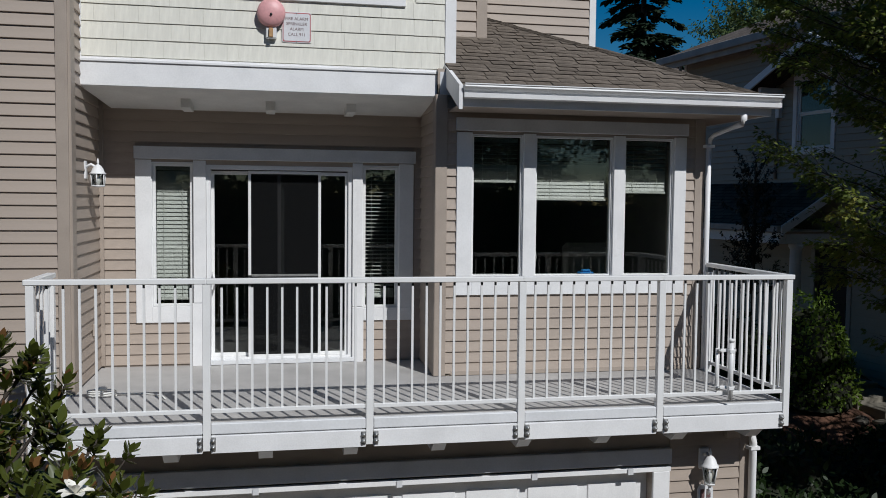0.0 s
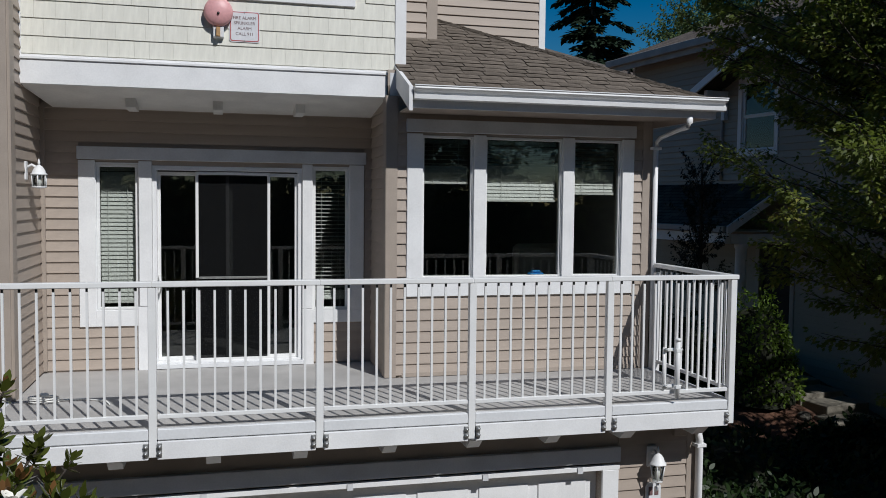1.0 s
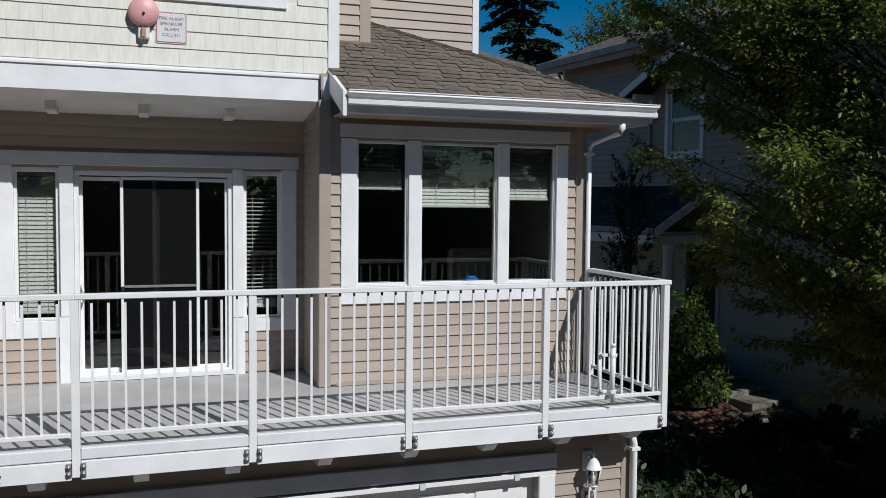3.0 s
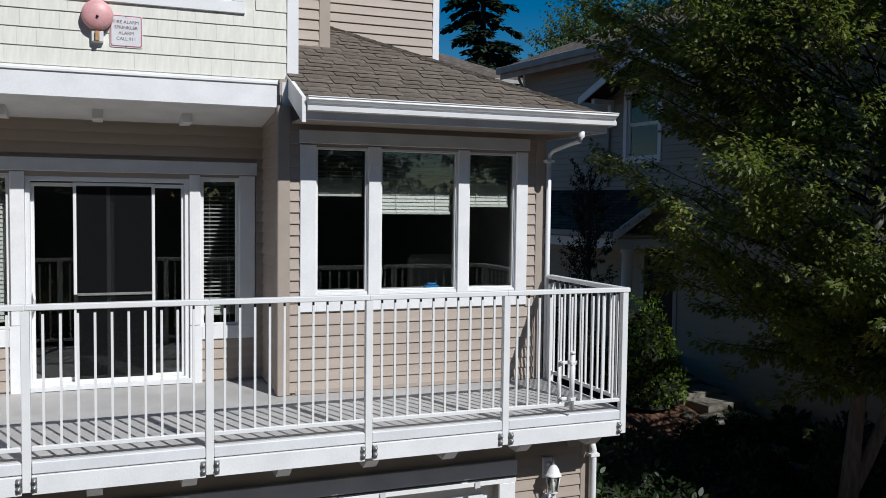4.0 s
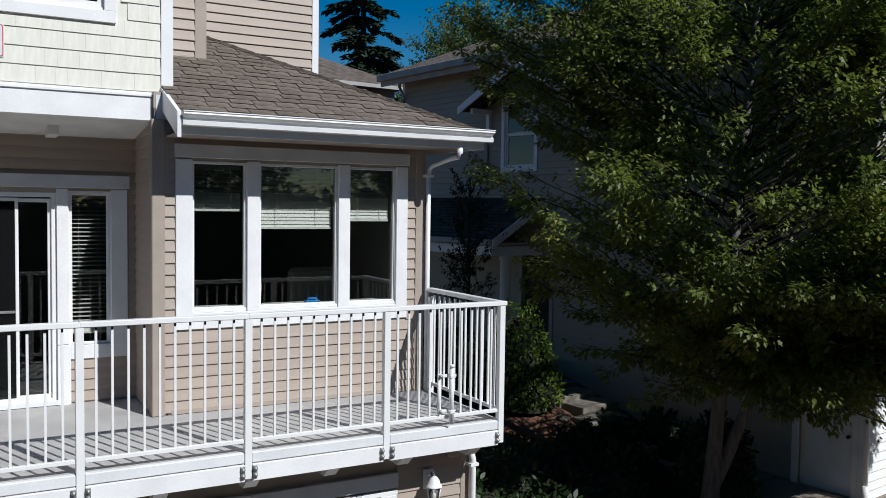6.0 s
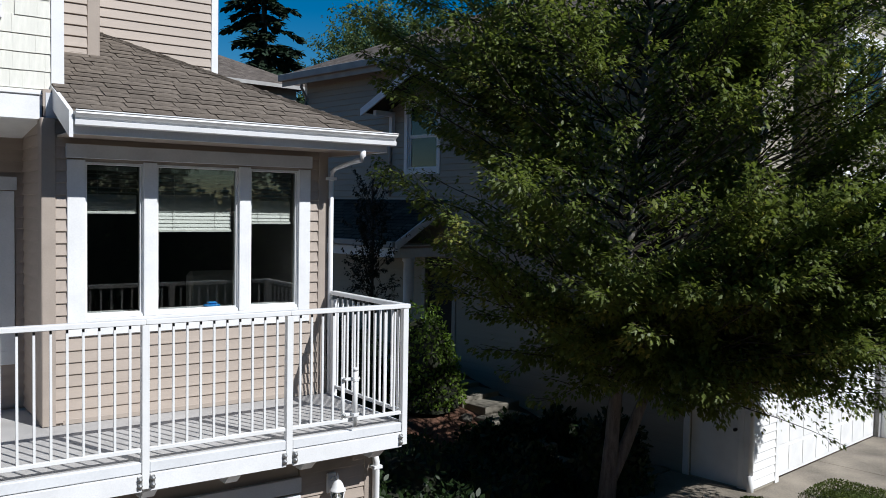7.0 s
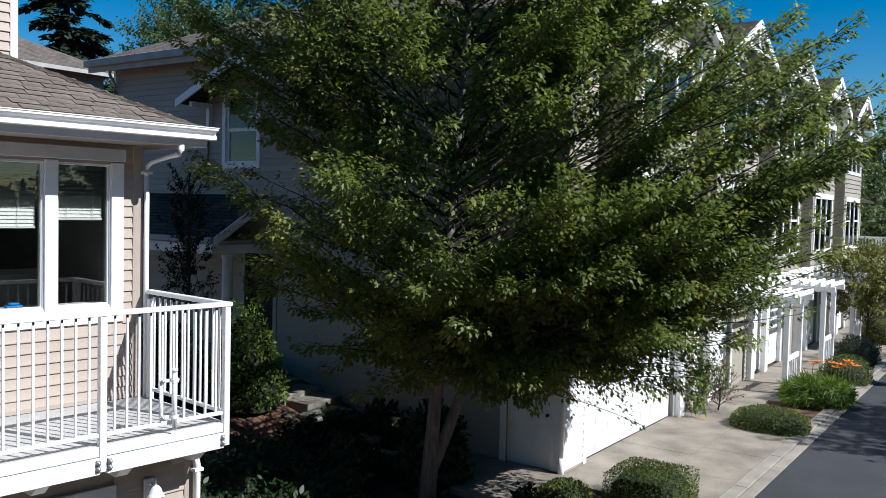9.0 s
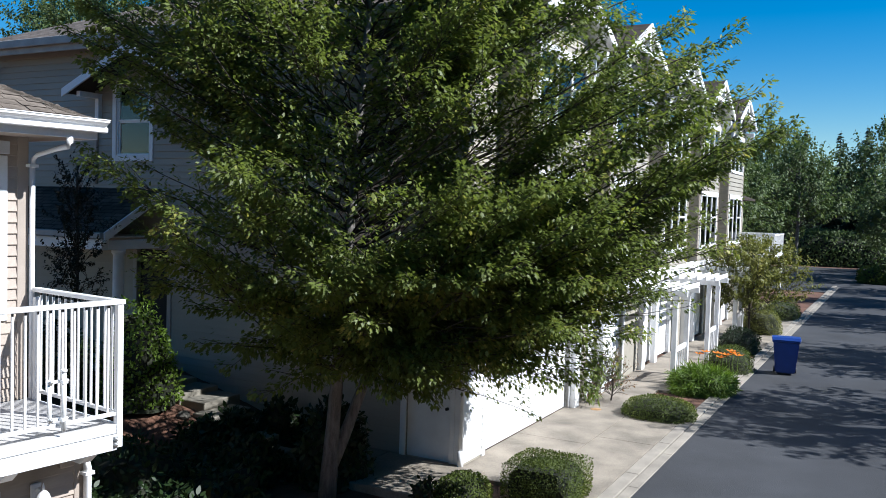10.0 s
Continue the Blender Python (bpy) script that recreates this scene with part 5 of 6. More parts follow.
def leaves(name, P, T, N, size, shape, mat, parent, label="", fold=0.25, kind=""):
    """Many folded leaves in one mesh. P: places, T: ways of the tips, N: rough upper sides, size: lengths."""
    P, T, N, size = (np.asarray(a, float) for a in (P, T, N, size))
    T = T / (np.linalg.norm(T, axis=1, keepdims=True) + 1e-9)
    B = np.cross(T, N)
    B /= np.linalg.norm(B, axis=1, keepdims=True) + 1e-9
    N = np.cross(B, T)
    sh = np.array(shape)
    k, n = len(sh), len(P)
    right = np.stack([sh[:, 0], sh[:, 1], -fold * sh[:, 0]], 1)
    left = np.stack([-sh[1:-1, 0], sh[1:-1, 1], -fold * sh[1:-1, 0]], 1)
    pts = np.concatenate([right, left])
    droop = -0.18 * pts[:, 1] ** 2
    V = (P[:, None] + size[:, None, None] * (B[:, None] * pts[None, :, :1] + T[:, None] * pts[None, :, 1:2]
                                              + N[:, None] * (pts[None, :, 2:] + droop[None, :, None])))
    m = len(pts)
    fa = list(range(k))
    fb = [k - 1] + [k + i for i in range(k - 3, -1, -1)] + [0]
    base = (np.arange(n) * m)[:, None]
    loops = np.concatenate([base + np.array(fa)[None], base + np.array(fb)[None]], 1).ravel()
    me = bpy.data.meshes.new(name)
    me.vertices.add(n * m)
    me.vertices.foreach_set("co", V.reshape(-1))
    me.loops.add(len(loops))
    me.loops.foreach_set("vertex_index", loops.astype(np.int32))
    me.polygons.add(2 * n)
    me.polygons.foreach_set("loop_start", (np.arange(2 * n) * k).astype(np.int32))
    me.polygons.foreach_set("loop_total", np.full(2 * n, k, np.int32))
    me.update(calc_edges=True)
    me.validate()
    me.materials.append(mat)
    ob = new(name, me)
    ob.parent = parent
    return tagged(ob, label, "", "", kind)


def unit(rng, n):
    d = rng.normal(size=(n, 3))
    return d / np.linalg.norm(d, axis=1, keepdims=True)


def curve(a, b, lift, n=6):
    """A bowed limb from a to b."""
    a, b = np.array(a, float), np.array(b, float)
    c = (a + b) / 2 + np.array(lift)
    t = np.linspace(0, 1, n)[:, None]
    return (1 - t) ** 2 * a + 2 * t * (1 - t) * c + t * t * b


def grow(seed, height, crown, radii, limbs, side, twig, per, size, r0=0.14, low=0.2, spray=0.22, up=0.35, lean=0.35):
    """Trunk with forks, bowed limbs, side branches and leafy twigs. Returns wood tubes and leaf arrays."""
    rng = np.random.default_rng(seed)
    crown, radii = np.array(crown, float), np.array(radii, float)
    wood, P, T, N = [], [], [], []
    top = np.array([crown[0] * lean, crown[1] * lean, height * 0.93])
    trunk = curve((0, 0, -0.1), top, (rng.normal() * 0.15, rng.normal() * 0.15, 0), 9)
    wood.append((trunk, r0, 0.02))
    for i in range(limbs):
        f = (i + 0.5) / limbs
        z = 1 - 2 * f * 0.82
        a = i * 2.39996 + rng.normal() * 0.25
        d = np.array([math.sqrt(max(0, 1 - z * z)) * math.cos(a), math.sqrt(max(0, 1 - z * z)) * math.sin(a), z])
        tip = crown + d * radii * rng.uniform(0.72, 1.0)
        reach = math.hypot(tip[0], tip[1])
        s = np.clip((tip[2] - 0.62 * reach) / height * rng.uniform(0.85, 1.1), low + rng.uniform(0, 0.14), 0.88)
        k = s * 8
        start = trunk[int(k)] * (1 - k % 1) + trunk[min(8, int(k) + 1)] * (k % 1)
        span = np.linalg.norm(tip - start)
        limb = curve(start, tip, (0, 0, 0.06 * span - 0.10 * span * (d[2] < 0)), 9)
        wood.append((limb, 0.006 + 0.0045 * span, 0.004))
        for j in range(side):
            q = rng.uniform(0.2, 1.0)
            k = q * 8
            p = limb[int(k)] * (1 - k % 1) + limb[min(8, int(k) + 1)] * (k % 1)
            way = (limb[min(8, int(k) + 1)] - limb[max(0, int(k) - 1)])
            way /= np.linalg.norm(way) + 1e-9
            w = way * 0.9 + unit(rng, 1)[0] * 0.8 + np.array([0, 0, up * 0.5])
            w /= np.linalg.norm(w)
            ln = span * rng.uniform(0.16, 0.32) * (1.15 - 0.4 * q) + 0.28
            e = p + w * ln
            br = curve(p, e, (0, 0, 0.08 * ln), 4)
            wood.append((br, 0.004 + 0.006 * ln, 0.003))
            for m in range(twig):
                q2 = rng.uniform(0.25, 1.0)
                p2 = p + (e - p) * q2
                w2 = w * 1.1 + unit(rng, 1)[0] * 0.5 + np.array([0, 0, up * 0.8])
                w2 /= np.linalg.norm(w2)
                l2 = rng.uniform(0.6, 1.3) * spray * 2.1
                n = per
                s2 = rng.uniform(0.05, 1.0, n)[:, None]
                pos = p2 + w2 * l2 * s2 + rng.normal(size=(n, 3)) * spray * 0.13
                out = unit(rng, n) * 0.5 + w2 * 0.6 + np.array([0, 0, -0.6])
                P.append(pos)
                T.append(out)
                N.append(unit(rng, n) * 0.6 + np.array([0.1, -0.2, 0.85]) + 0.35 * d)
    P, T, N = np.concatenate(P), np.concatenate(T), np.concatenate(N)
    return wood, P, T, N, size * rng.uniform(0.65, 1.2, len(P))


def plant_tree(name, label, m, grown, shape, leaf, bark, group="", category="tree", thin=5):
    wood, P, T, N, S = grown
    t = thing(name, label, category, m, group)
    bm = bmesh.new()
    tr, ra, rb = wood[0]
    tube(bm, tr.tolist(), [ra * (1.25 if i == 0 else 1) + (rb - ra) * i / (len(tr) - 1) for i in range(len(tr))], 10)
    part("trunk", bm, bark, t)
    bm = bmesh.new()
    for pts, ra, rb in wood[1:]:
        n = len(pts)
        tube(bm, pts.tolist(), [ra + (rb - ra) * i / (n - 1) for i in range(n)], 5 if ra > 0.02 else 3, False)
    tagged(part("branchwork", bm, TWIG, t), kind="stuff")
    leaves("crown", P, T, N, S, shape, leaf, t, "", 0.25, "stuff")
    return t


# the broad maple between the houses
TREE = Vector((5.65, 2.75, 0.0))


def clear_of_row(p):
    """True outside the long row and the balcony house."""
    q = M2I @ (Vector(p) + TREE)
    g = Vector(p) + TREE
    return not (q.x > -0.35 and q.y > -0.55 and q.z < 10.5) and not (g.x < 0.75 and g.y > -0.3 and g.z < 9) and p[2] > (1.2 if np.dot(p, SIDE) > 2.0 else 1.6)


def sun_gap(p, chance):
    """True where the crown is thin, so that sun reaches the path, the mulch and the laurel."""
    g = Vector(p) + TREE
    for x, y, h, r in ((5.2, 6.4, 0.8, 1.05), (5.1, 7.0, 2.3, 1.1), (6.35, 6.5, 1.0, 0.5), (5.9, 4.5, 0.4, 0.45), (6.4, 9.2, 4.2, 0.8)):
        if math.hypot(g.x - 0.40 * (g.z - h) - x, g.y + 1.031 * (g.z - h) - y) < r:
            return chance < 0.97
    q = M2I @ Vector((g.x - 0.40 * g.z, g.y + 1.031 * g.z, 0))
    return -1.9 < q.x < -0.1 and -0.4 < q.y < 0.9 and chance < 0.92


SIDE = np.array([0.58, -0.81, 0.0])     # the crown is longest along this way, out over the driveway
DEEP = np.array([0.81, 0.58, 0.0])
LEVELS = (1.3, 2.3, 3.0, 3.8, 5.0, 6.3, 7.0, 8.1, 9.6, 10.8, 11.6)
STREET_REACH = (3.5, 4.8, 5.4, 6.0, 6.6, 6.8, 6.8, 6.5, 5.3, 3.2, 0.6)
HOUSE_REACH = (0.8, 1.7, 2.4, 3.0, 3.4, 3.7, 4.1, 4.4, 4.1, 2.9, 0.6)
DEPTH_REACH = (1.0, 2.0, 2.7, 3.1, 3.4, 3.5, 3.5, 3.3, 2.8, 2.0, 0.5)


def crown_point(z, turn, f):
    """A place in the crown: height, way round the trunk, and share of the reach there."""
    c, s = math.cos(turn), math.sin(turn)
    r = np.interp(z, LEVELS, STREET_REACH if c > 0 else HOUSE_REACH)
    return SIDE * (c * r * f) + DEEP * (s * np.interp(z, LEVELS, DEPTH_REACH) * f) + np.array([0, 0, z])


def clothe(rng, path, radius, per_metre, P, T, N):
    """Leaves round a shoot, in pairs that hang a little, thinner towards its tip."""
    seg = np.diff(path, axis=0)
    ln = np.linalg.norm(seg, axis=1)
    n = max(4, int(ln.sum() * per_metre))
    at_ = np.sort(rng.random(n)) ** 0.85 * ln.sum()
    k = np.clip(np.searchsorted(np.cumsum(ln), at_), 0, len(seg) - 1)
    f = (at_ - (np.cumsum(ln) - ln)[k]) / ln[k]
    base = path[k] + seg[k] * f[:, None]
    way = seg[k] / ln[k][:, None]
    ring_ = np.cross(way, unit(rng, n))
    ring_ /= np.linalg.norm(ring_, axis=1, keepdims=True) + 1e-9
    taper = 1.0 - 0.65 * (at_ / ln.sum()) ** 2
    P.append(base + ring_ * (radius * taper * rng.uniform(0.15, 1.0, n) ** 0.7)[:, None])
    T.append(ring_ * 0.55 + way * 0.75 + unit(rng, n) * 0.35 + np.array([0, 0, -0.45]))
    N.append(ring_ * 0.35 + unit(rng, n) * 0.45 + np.array([0.12, -0.25, 0.9]))


def grow_maple(seed):
    """Ascending limbs, side branches in two ranks along them, and leafy shoots on those."""
    rng = np.random.default_rng(seed)
    trunk = curve((0, 0, -0.1), (0.5, -0.45, 10.6), (0.1, 0.12, 0), 9)
    wood, P, T, N = [(trunk, 0.125, 0.02)], [], [], []
    limbs, fill = 440, 125
    for i in range(limbs + fill):
        z = 1.5 + 9.9 * ((min(i, limbs) + 0.5) / limbs) ** 0.92
        f = rng.uniform(0.86, 1.08) if i % 5 < 3 else rng.uniform(0.45, 0.82)
        turn = (i * 2.39996) % (2 * math.pi) - math.pi
        turn -= 0.42 * math.sin(turn)
        if i >= limbs:      # fuller on the open, sunny side
            low_ = i % 5 < 3
            z, f = (rng.uniform(1.7, 5.5), rng.uniform(0.82, 1.02)) if low_ else (rng.uniform(4.0, 10.0), rng.uniform(0.75, 1.0))
            turn = rng.uniform(-1.5, 0.3) if low_ else rng.uniform(-2.6, 0.15)
        tip = crown_point(z, turn + rng.normal() * 0.15, f)
        for shrink in (1.0, 0.8, 0.6, 0.42):
            end = np.array([tip[0] * shrink, tip[1] * shrink, tip[2]])
            if clear_of_row(end - np.array([0, 0, 0.25])):
                break
        else:
            continue
        tip = end
        if layer_gap(tip):
            continue
        reach = math.hypot(tip[0], tip[1])
        k = np.clip((tip[2] - 0.55 * reach) / 10.6, 0.21 + rng.uniform(0, 0.06), 0.92) * 8
        start = trunk[int(k)] * (1 - k % 1) + trunk[min(8, int(k) + 1)] * (k % 1)
        span = np.linalg.norm(tip - start)
        rise = 0.05 if tip[2] > start[2] + 0.5 else 0.16
        limb = curve(start, tip, (0, 0, -0.05 * span + rise * span), 10)
        limb[2:-1] += np.cumsum(rng.normal(size=(7, 3)) * 0.035 * min(span, 3), axis=0) * np.array([1, 1, 0.8, 0.7, 0.6, 0.4, 0.2])[:, None]
        wood.append((limb, 0.006 + 0.0035 * span, 0.004))
        if span < 0.8:
            continue
        way = (limb[-1] - limb[-4]) / np.linalg.norm(limb[-1] - limb[-4])
        flat = np.cross(way, [0, 0, 1.0])
        flat /= np.linalg.norm(flat) + 1e-9
        clothe(rng, limb[-4:], 0.15, 90, P, T, N)
        outer = min(span * 0.84, 5.0)
        for j in range(int(5 + outer * 3.6)):
            q = 1 - (outer / span) * rng.random() ** 1.15
            p = limb[int(q * 9)] * (1 - (q * 9) % 1) + limb[min(9, int(q * 9) + 1)] * ((q * 9) % 1)
            w = way * rng.uniform(0.6, 1.0) + flat * rng.choice((-1, 1)) * rng.uniform(0.4, 0.95) + np.array([0, 0, rng.uniform(-0.25, 0.5)])
            w /= np.linalg.norm(w)
            ln = (0.32 + 0.9 * (1 - q) * span / 2.4) * rng.uniform(0.65, 1.2)
            e = p + w * min(ln, 1.25)
            if not clear_of_row(e):
                continue
            br = curve(p, e, (0, 0, 0.05 * ln), 4)
            wood.append((br, 0.004 + 0.004 * ln, 0.003))
            clothe(rng, br, 0.15, 62, P, T, N)
    P, T, N = np.concatenate(P), np.concatenate(T), np.concatenate(N)
    chance = rng.random(len(P))
    stay = np.array([clear_of_row(p) and not sun_gap(p, c) and not (layer_gap(p) and c < 0.9) for p, c in zip(P, chance)])
    wood = [wood[0]] + [b for b in wood[1:] if b[1] > 0.014 or not (layer_gap(b[0][-1]) or sun_gap(b[0][-1], 0.0))]
    P, T, N = P[stay], T[stay], N[stay]
    return wood, P, T, N, 0.088 * rng.uniform(0.6, 1.2, len(P))


def layer_gap(p):
    """True in the airy hollows between the leafy layers."""
    g = noise.noise((p[0] * 0.62 + 3.1, p[1] * 0.62 - 1.7, p[2] * 1.15 - 0.35 * math.hypot(p[0], p[1])))
    return g < (-0.18 if p[2] > 5 or np.dot(p, SIDE) < 0.8 else -0.29)


big = grow_maple(3)
maple = plant_tree("maple_tree", "broad green maple tree standing between two houses", Matrix.Translation(TREE), big, MAPLE2D, LEAF, BARK)
bm = bmesh.new()
tube(bm, [(0.03, 0, 0.35), (0.28, -0.12, 1.0), (0.55, -0.3, 1.9), (0.9, -0.6, 3.2), (1.2, -0.9, 4.6)], [0.11, 0.10, 0.08, 0.06, 0.03], 9)
part("second_trunk", bm, BARK, maple)

# magnolia before the balcony: leaves in whorls round the shoots' tips
def magnolia(m):
    t = thing("magnolia_tree", "glossy green magnolia with rust-brown new leaves and white blooms", "tree", m)
    rng = np.random.default_rng(11)
    trunk = curve((0, 0, -0.1), (0.05, 0.0, 3.3), (0.08, -0.05, 0), 9)
    bm = bmesh.new()
    tube(bm, trunk.tolist(), [0.075 - 0.007 * i for i in range(9)], 9)
    part("trunk", bm, BARK, t)
    wood = bmesh.new()
    P, T, N, S = [], [], [], []
    RP, RT, RN, RS = [], [], [], []
    n = 260
    for i in range(n):
        z = 1 - 1.75 * (i + 0.5) / n
        a = i * 2.39996 + rng.normal() * 0.2
        r = math.sqrt(1 - z * z)
        d = np.array([r * math.cos(a), r * math.sin(a), z])
        tip = np.array([0, 0, 2.4]) + d * np.array([1.36, 1.1, 1.46]) * rng.uniform(0.76, 1.0)
        if i % 10 == 0:
            tip = np.array([1.0, -0.5, 2.98]) + d * np.array([0.26, 0.3, 0.24])
        k = int(np.clip((tip[2] - 0.6) / 3.0 * 7, 1, 7))
        limb = curve(trunk[k], tip, (0, 0, -0.06), 5)
        tube(wood, limb.tolist(), [0.02, 0.016, 0.012, 0.009, 0.006], 4, False)
        for j in range(6):
            shoot = d * 0.8 + unit(rng, 1)[0] * 0.55 + np.array([0, 0, 0.75])
            shoot /= np.linalg.norm(shoot)
            at0 = tip if j == 0 else limb[2] + (limb[4] - limb[2]) * rng.uniform(0.2, 1.0)
            end = at0 + shoot * rng.uniform(0.05, 0.11)
            tube(wood, [at0.tolist(), end.tolist()], [0.006, 0.005], 4, False)
            side = np.cross(shoot, unit(rng, 1)[0])
            side /= np.linalg.norm(side)
            other = np.cross(shoot, side)
            for w in range(13):
                b = w * 2.39996
                out = side * math.cos(b) + other * math.sin(b)
                spread = 1.0 - 0.6 * w / 12
                P.append(at0 + (end - at0) * (0.25 + 0.75 * w / 12))
                T.append(out * spread + shoot * (0.35 + 0.75 * w / 12) + rng.normal(size=3) * 0.14)
                N.append(shoot - out * 0.3 + rng.normal(size=3) * 0.15)
                S.append(rng.uniform(0.06, 0.098))
            if rng.random() < 0.38:
                for w in range(4):
                    b = w * 1.6 + rng.random()
                    out = side * math.cos(b) + other * math.sin(b)
                    RP.append(end)
                    RT.append(shoot + out * 0.28)
                    RN.append(-out + shoot * 0.2)
                    RS.append(rng.uniform(0.055, 0.08))
    tagged(part("branchwork", wood, TWIG, t), kind="stuff")
    leaves("crown", P, T, N, S, BROAD2D, LEAF_MAGNOLIA, t, "", 0.3, "stuff")
    leaves("young_leaves", RP, RT, RN, RS, OVAL2D, LEAF_RUST, t, "rust-brown young leaves", 0.3, "stuff")
    for p in ((1.08, -0.71, 3.28), (0.56, -0.98, 2.98), (0.84, -0.88, 2.72)):
        q = np.array(p)
        d = [(math.cos(a) * w, math.sin(a) * w, h) for a, w, h in [(k * 1.05, 1.0, 0.30) for k in range(6)] + [(k * 2.1 + 0.5, 0.6, 0.8) for k in range(3)]]
        leaves("bloom", np.repeat(q[None], 9, 0), d, [(-x, -y, 1.0) for x, y, z in d], np.full(9, 0.075), [(0, 0), (0.24, 0.3), (0.32, 0.6), (0.2, 0.9), (0, 1.0)], PETAL, t, "white open magnolia bloom", -0.4)
    return t


magnolia(Matrix.Translation((-6.3, -2.4, 0.0)))


def shrub(name, label, m, size, count, leaf_size, shape, leaf, seed, boxy=2.0, stem=INNER_SHADE, category="shrub", group="", rough=0.12, upward=0.3):
    """A clipped or loose bush: leaves over a rounded body, with a near-black core as painted inner shade."""
    rng = np.random.default_rng(seed)
    t = thing(name, label, category, m, group)
    d = unit(rng, count)
    d[:, 2] = np.abs(d[:, 2]) * 1.0
    sx, sy, sz = size
    k = (np.abs(d) ** boxy).sum(1) ** (-1 / boxy)
    r = 1 - rough * rng.random(count) ** 2 * 2
    lump = np.array([noise.noise((x * 2.2 + seed, y * 2.2, z * 2.2)) for x, y, z in d])
    P = d * (k * r * (1 + rough * 1.2 * lump))[:, None] * np.array([sx, sy, sz])
    N = d / np.array([sx, sy, sz])
    N /= np.linalg.norm(N, axis=1, keepdims=True)
    T = unit(rng, count) + N * 0.55 + np.array([0, 0, upward])
    leaves("foliage", P, T, N + unit(rng, count) * 0.5, leaf_size * rng.uniform(0.6, 1.25, count), shape, leaf, t, "", 0.2, "stuff")
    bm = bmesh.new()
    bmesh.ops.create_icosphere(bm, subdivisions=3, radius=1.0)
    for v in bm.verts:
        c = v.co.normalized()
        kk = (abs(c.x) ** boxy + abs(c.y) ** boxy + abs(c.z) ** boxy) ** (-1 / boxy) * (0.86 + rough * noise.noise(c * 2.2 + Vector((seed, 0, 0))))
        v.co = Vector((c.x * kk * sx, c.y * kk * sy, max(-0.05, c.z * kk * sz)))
    part("shade_core", bm, stem, t, "solid near-black core standing for the shade inside")
    return t


def at(x, y, dz=0.0, turn=TURN):
    return pose(x, y, ground_z(x, y) + 0.03 + dz, 0, 0, turn)


# clipped hedges along the driveway
shrub("clipped_hedge", "low clipped box hedge at the edge of the driveway", at(8.07, 0.0), (0.62, 0.60, 0.63), 12000, 0.036, DIAM2D, LEAF_HEDGE, 1, 16.0, rough=0.02)
shrub("clipped_hedge", "small clipped round hedge by the side path", at(6.95, 0.95), (0.52, 0.42, 0.42), 4000, 0.045, DIAM2D, LEAF_HEDGE, 2, 3.0, rough=0.06)
shrub("clipped_hedge", "low mounded hedge beside the driveway", M2 @ pose(6.25, -2.08, 0), (0.72, 0.85, 0.44), 6000, 0.045, DIAM2D, LEAF_HEDGE, 3, 2.6, rough=0.06)
shrub("sprout", "leafy green sprout beside the path", at(6.35, 1.3), (0.22, 0.2, 0.5), 120, 0.12, OVAL2D, LEAF_DARK, 14, rough=0.3)
lily = shrub("lily_clump", "arching bright green day lily clump by the kerb", M2 @ pose(9.95, -2.35, 0), (0.85, 0.74, 0.52), 6500, 0.26, BLADE2D, LEAF_LILY, 4, 4.0, category="flower bed", rough=0.2, upward=-0.6)
for i, (u, v, h) in enumerate(((10.9, -2.0, 0.80), (11.0, -2.15, 0.86), (10.95, -2.75, 0.84), (11.1, -2.9, 0.88), (11.25, -2.6, 0.80), (10.8, -2.6, 0.78), (11.3, -3.0, 0.80), (11.2, -2.8, 0.92), (11.05, -2.45, 0.85))):
    f = thing("day_lily", "orange day lily bloom on a tall stem", "flower", M2 @ pose(u, v, 0), "day lilies")
    bm = bmesh.new()
    tube(bm, [(0, 0, -0.05), (0.03, 0.02, h * 0.6), (0.06, 0.0, h)], 0.008, 5)
    part("stem", bm, LEAF_LILY, f)
    d = [(math.cos(a), math.sin(a), 0.5) for a in np.linspace(0, 6.28, 7)[:-1]]
    leaves("bloom", np.repeat(np.array([[0.06, 0, h]]), 6, 0), d, [(-x, -y, 1.2) for x, y, z in d], np.full(6, 0.17), OVAL2D, ORANGE, f)
shrub("dark_shrub", "dark clipped shrub by the kerb", M2 @ pose(13.5, -2.4, 0), (0.95, 0.72, 0.72), 5000, 0.05, DIAM2D, LEAF_HEDGE, 5, 2.6)
shrub("dark_shrub", "dark green shrub by the kerb", M2 @ pose(17.8, -2.0, 0), (1.2, 0.7, 0.8), 4500, 0.06, DIAM2D, LEAF_DARK, 6, 2.3)
shrub("golden_shrub", "rounded yellow-green shrub by the kerb", M2 @ pose(23.0, -2.0, 0), (0.85, 0.8, 1.0), 5000, 0.05, DIAM2D, LEAF_GOLD, 7, 2.3)
shrub("golden_shrub", "rounded yellow-green shrub by the kerb", M2 @ pose(24.6, -1.7, 0), (0.9, 0.8, 1.05), 4000, 0.05, DIAM2D, LEAF_HEDGE, 8, 2.3)
shrub("dark_shrub", "low green hedge by the kerb", M2 @ pose(29.3, -2.0, 0), (1.6, 0.8, 0.8), 5000, 0.06, DIAM2D, LEAF_HEDGE, 9, 3)
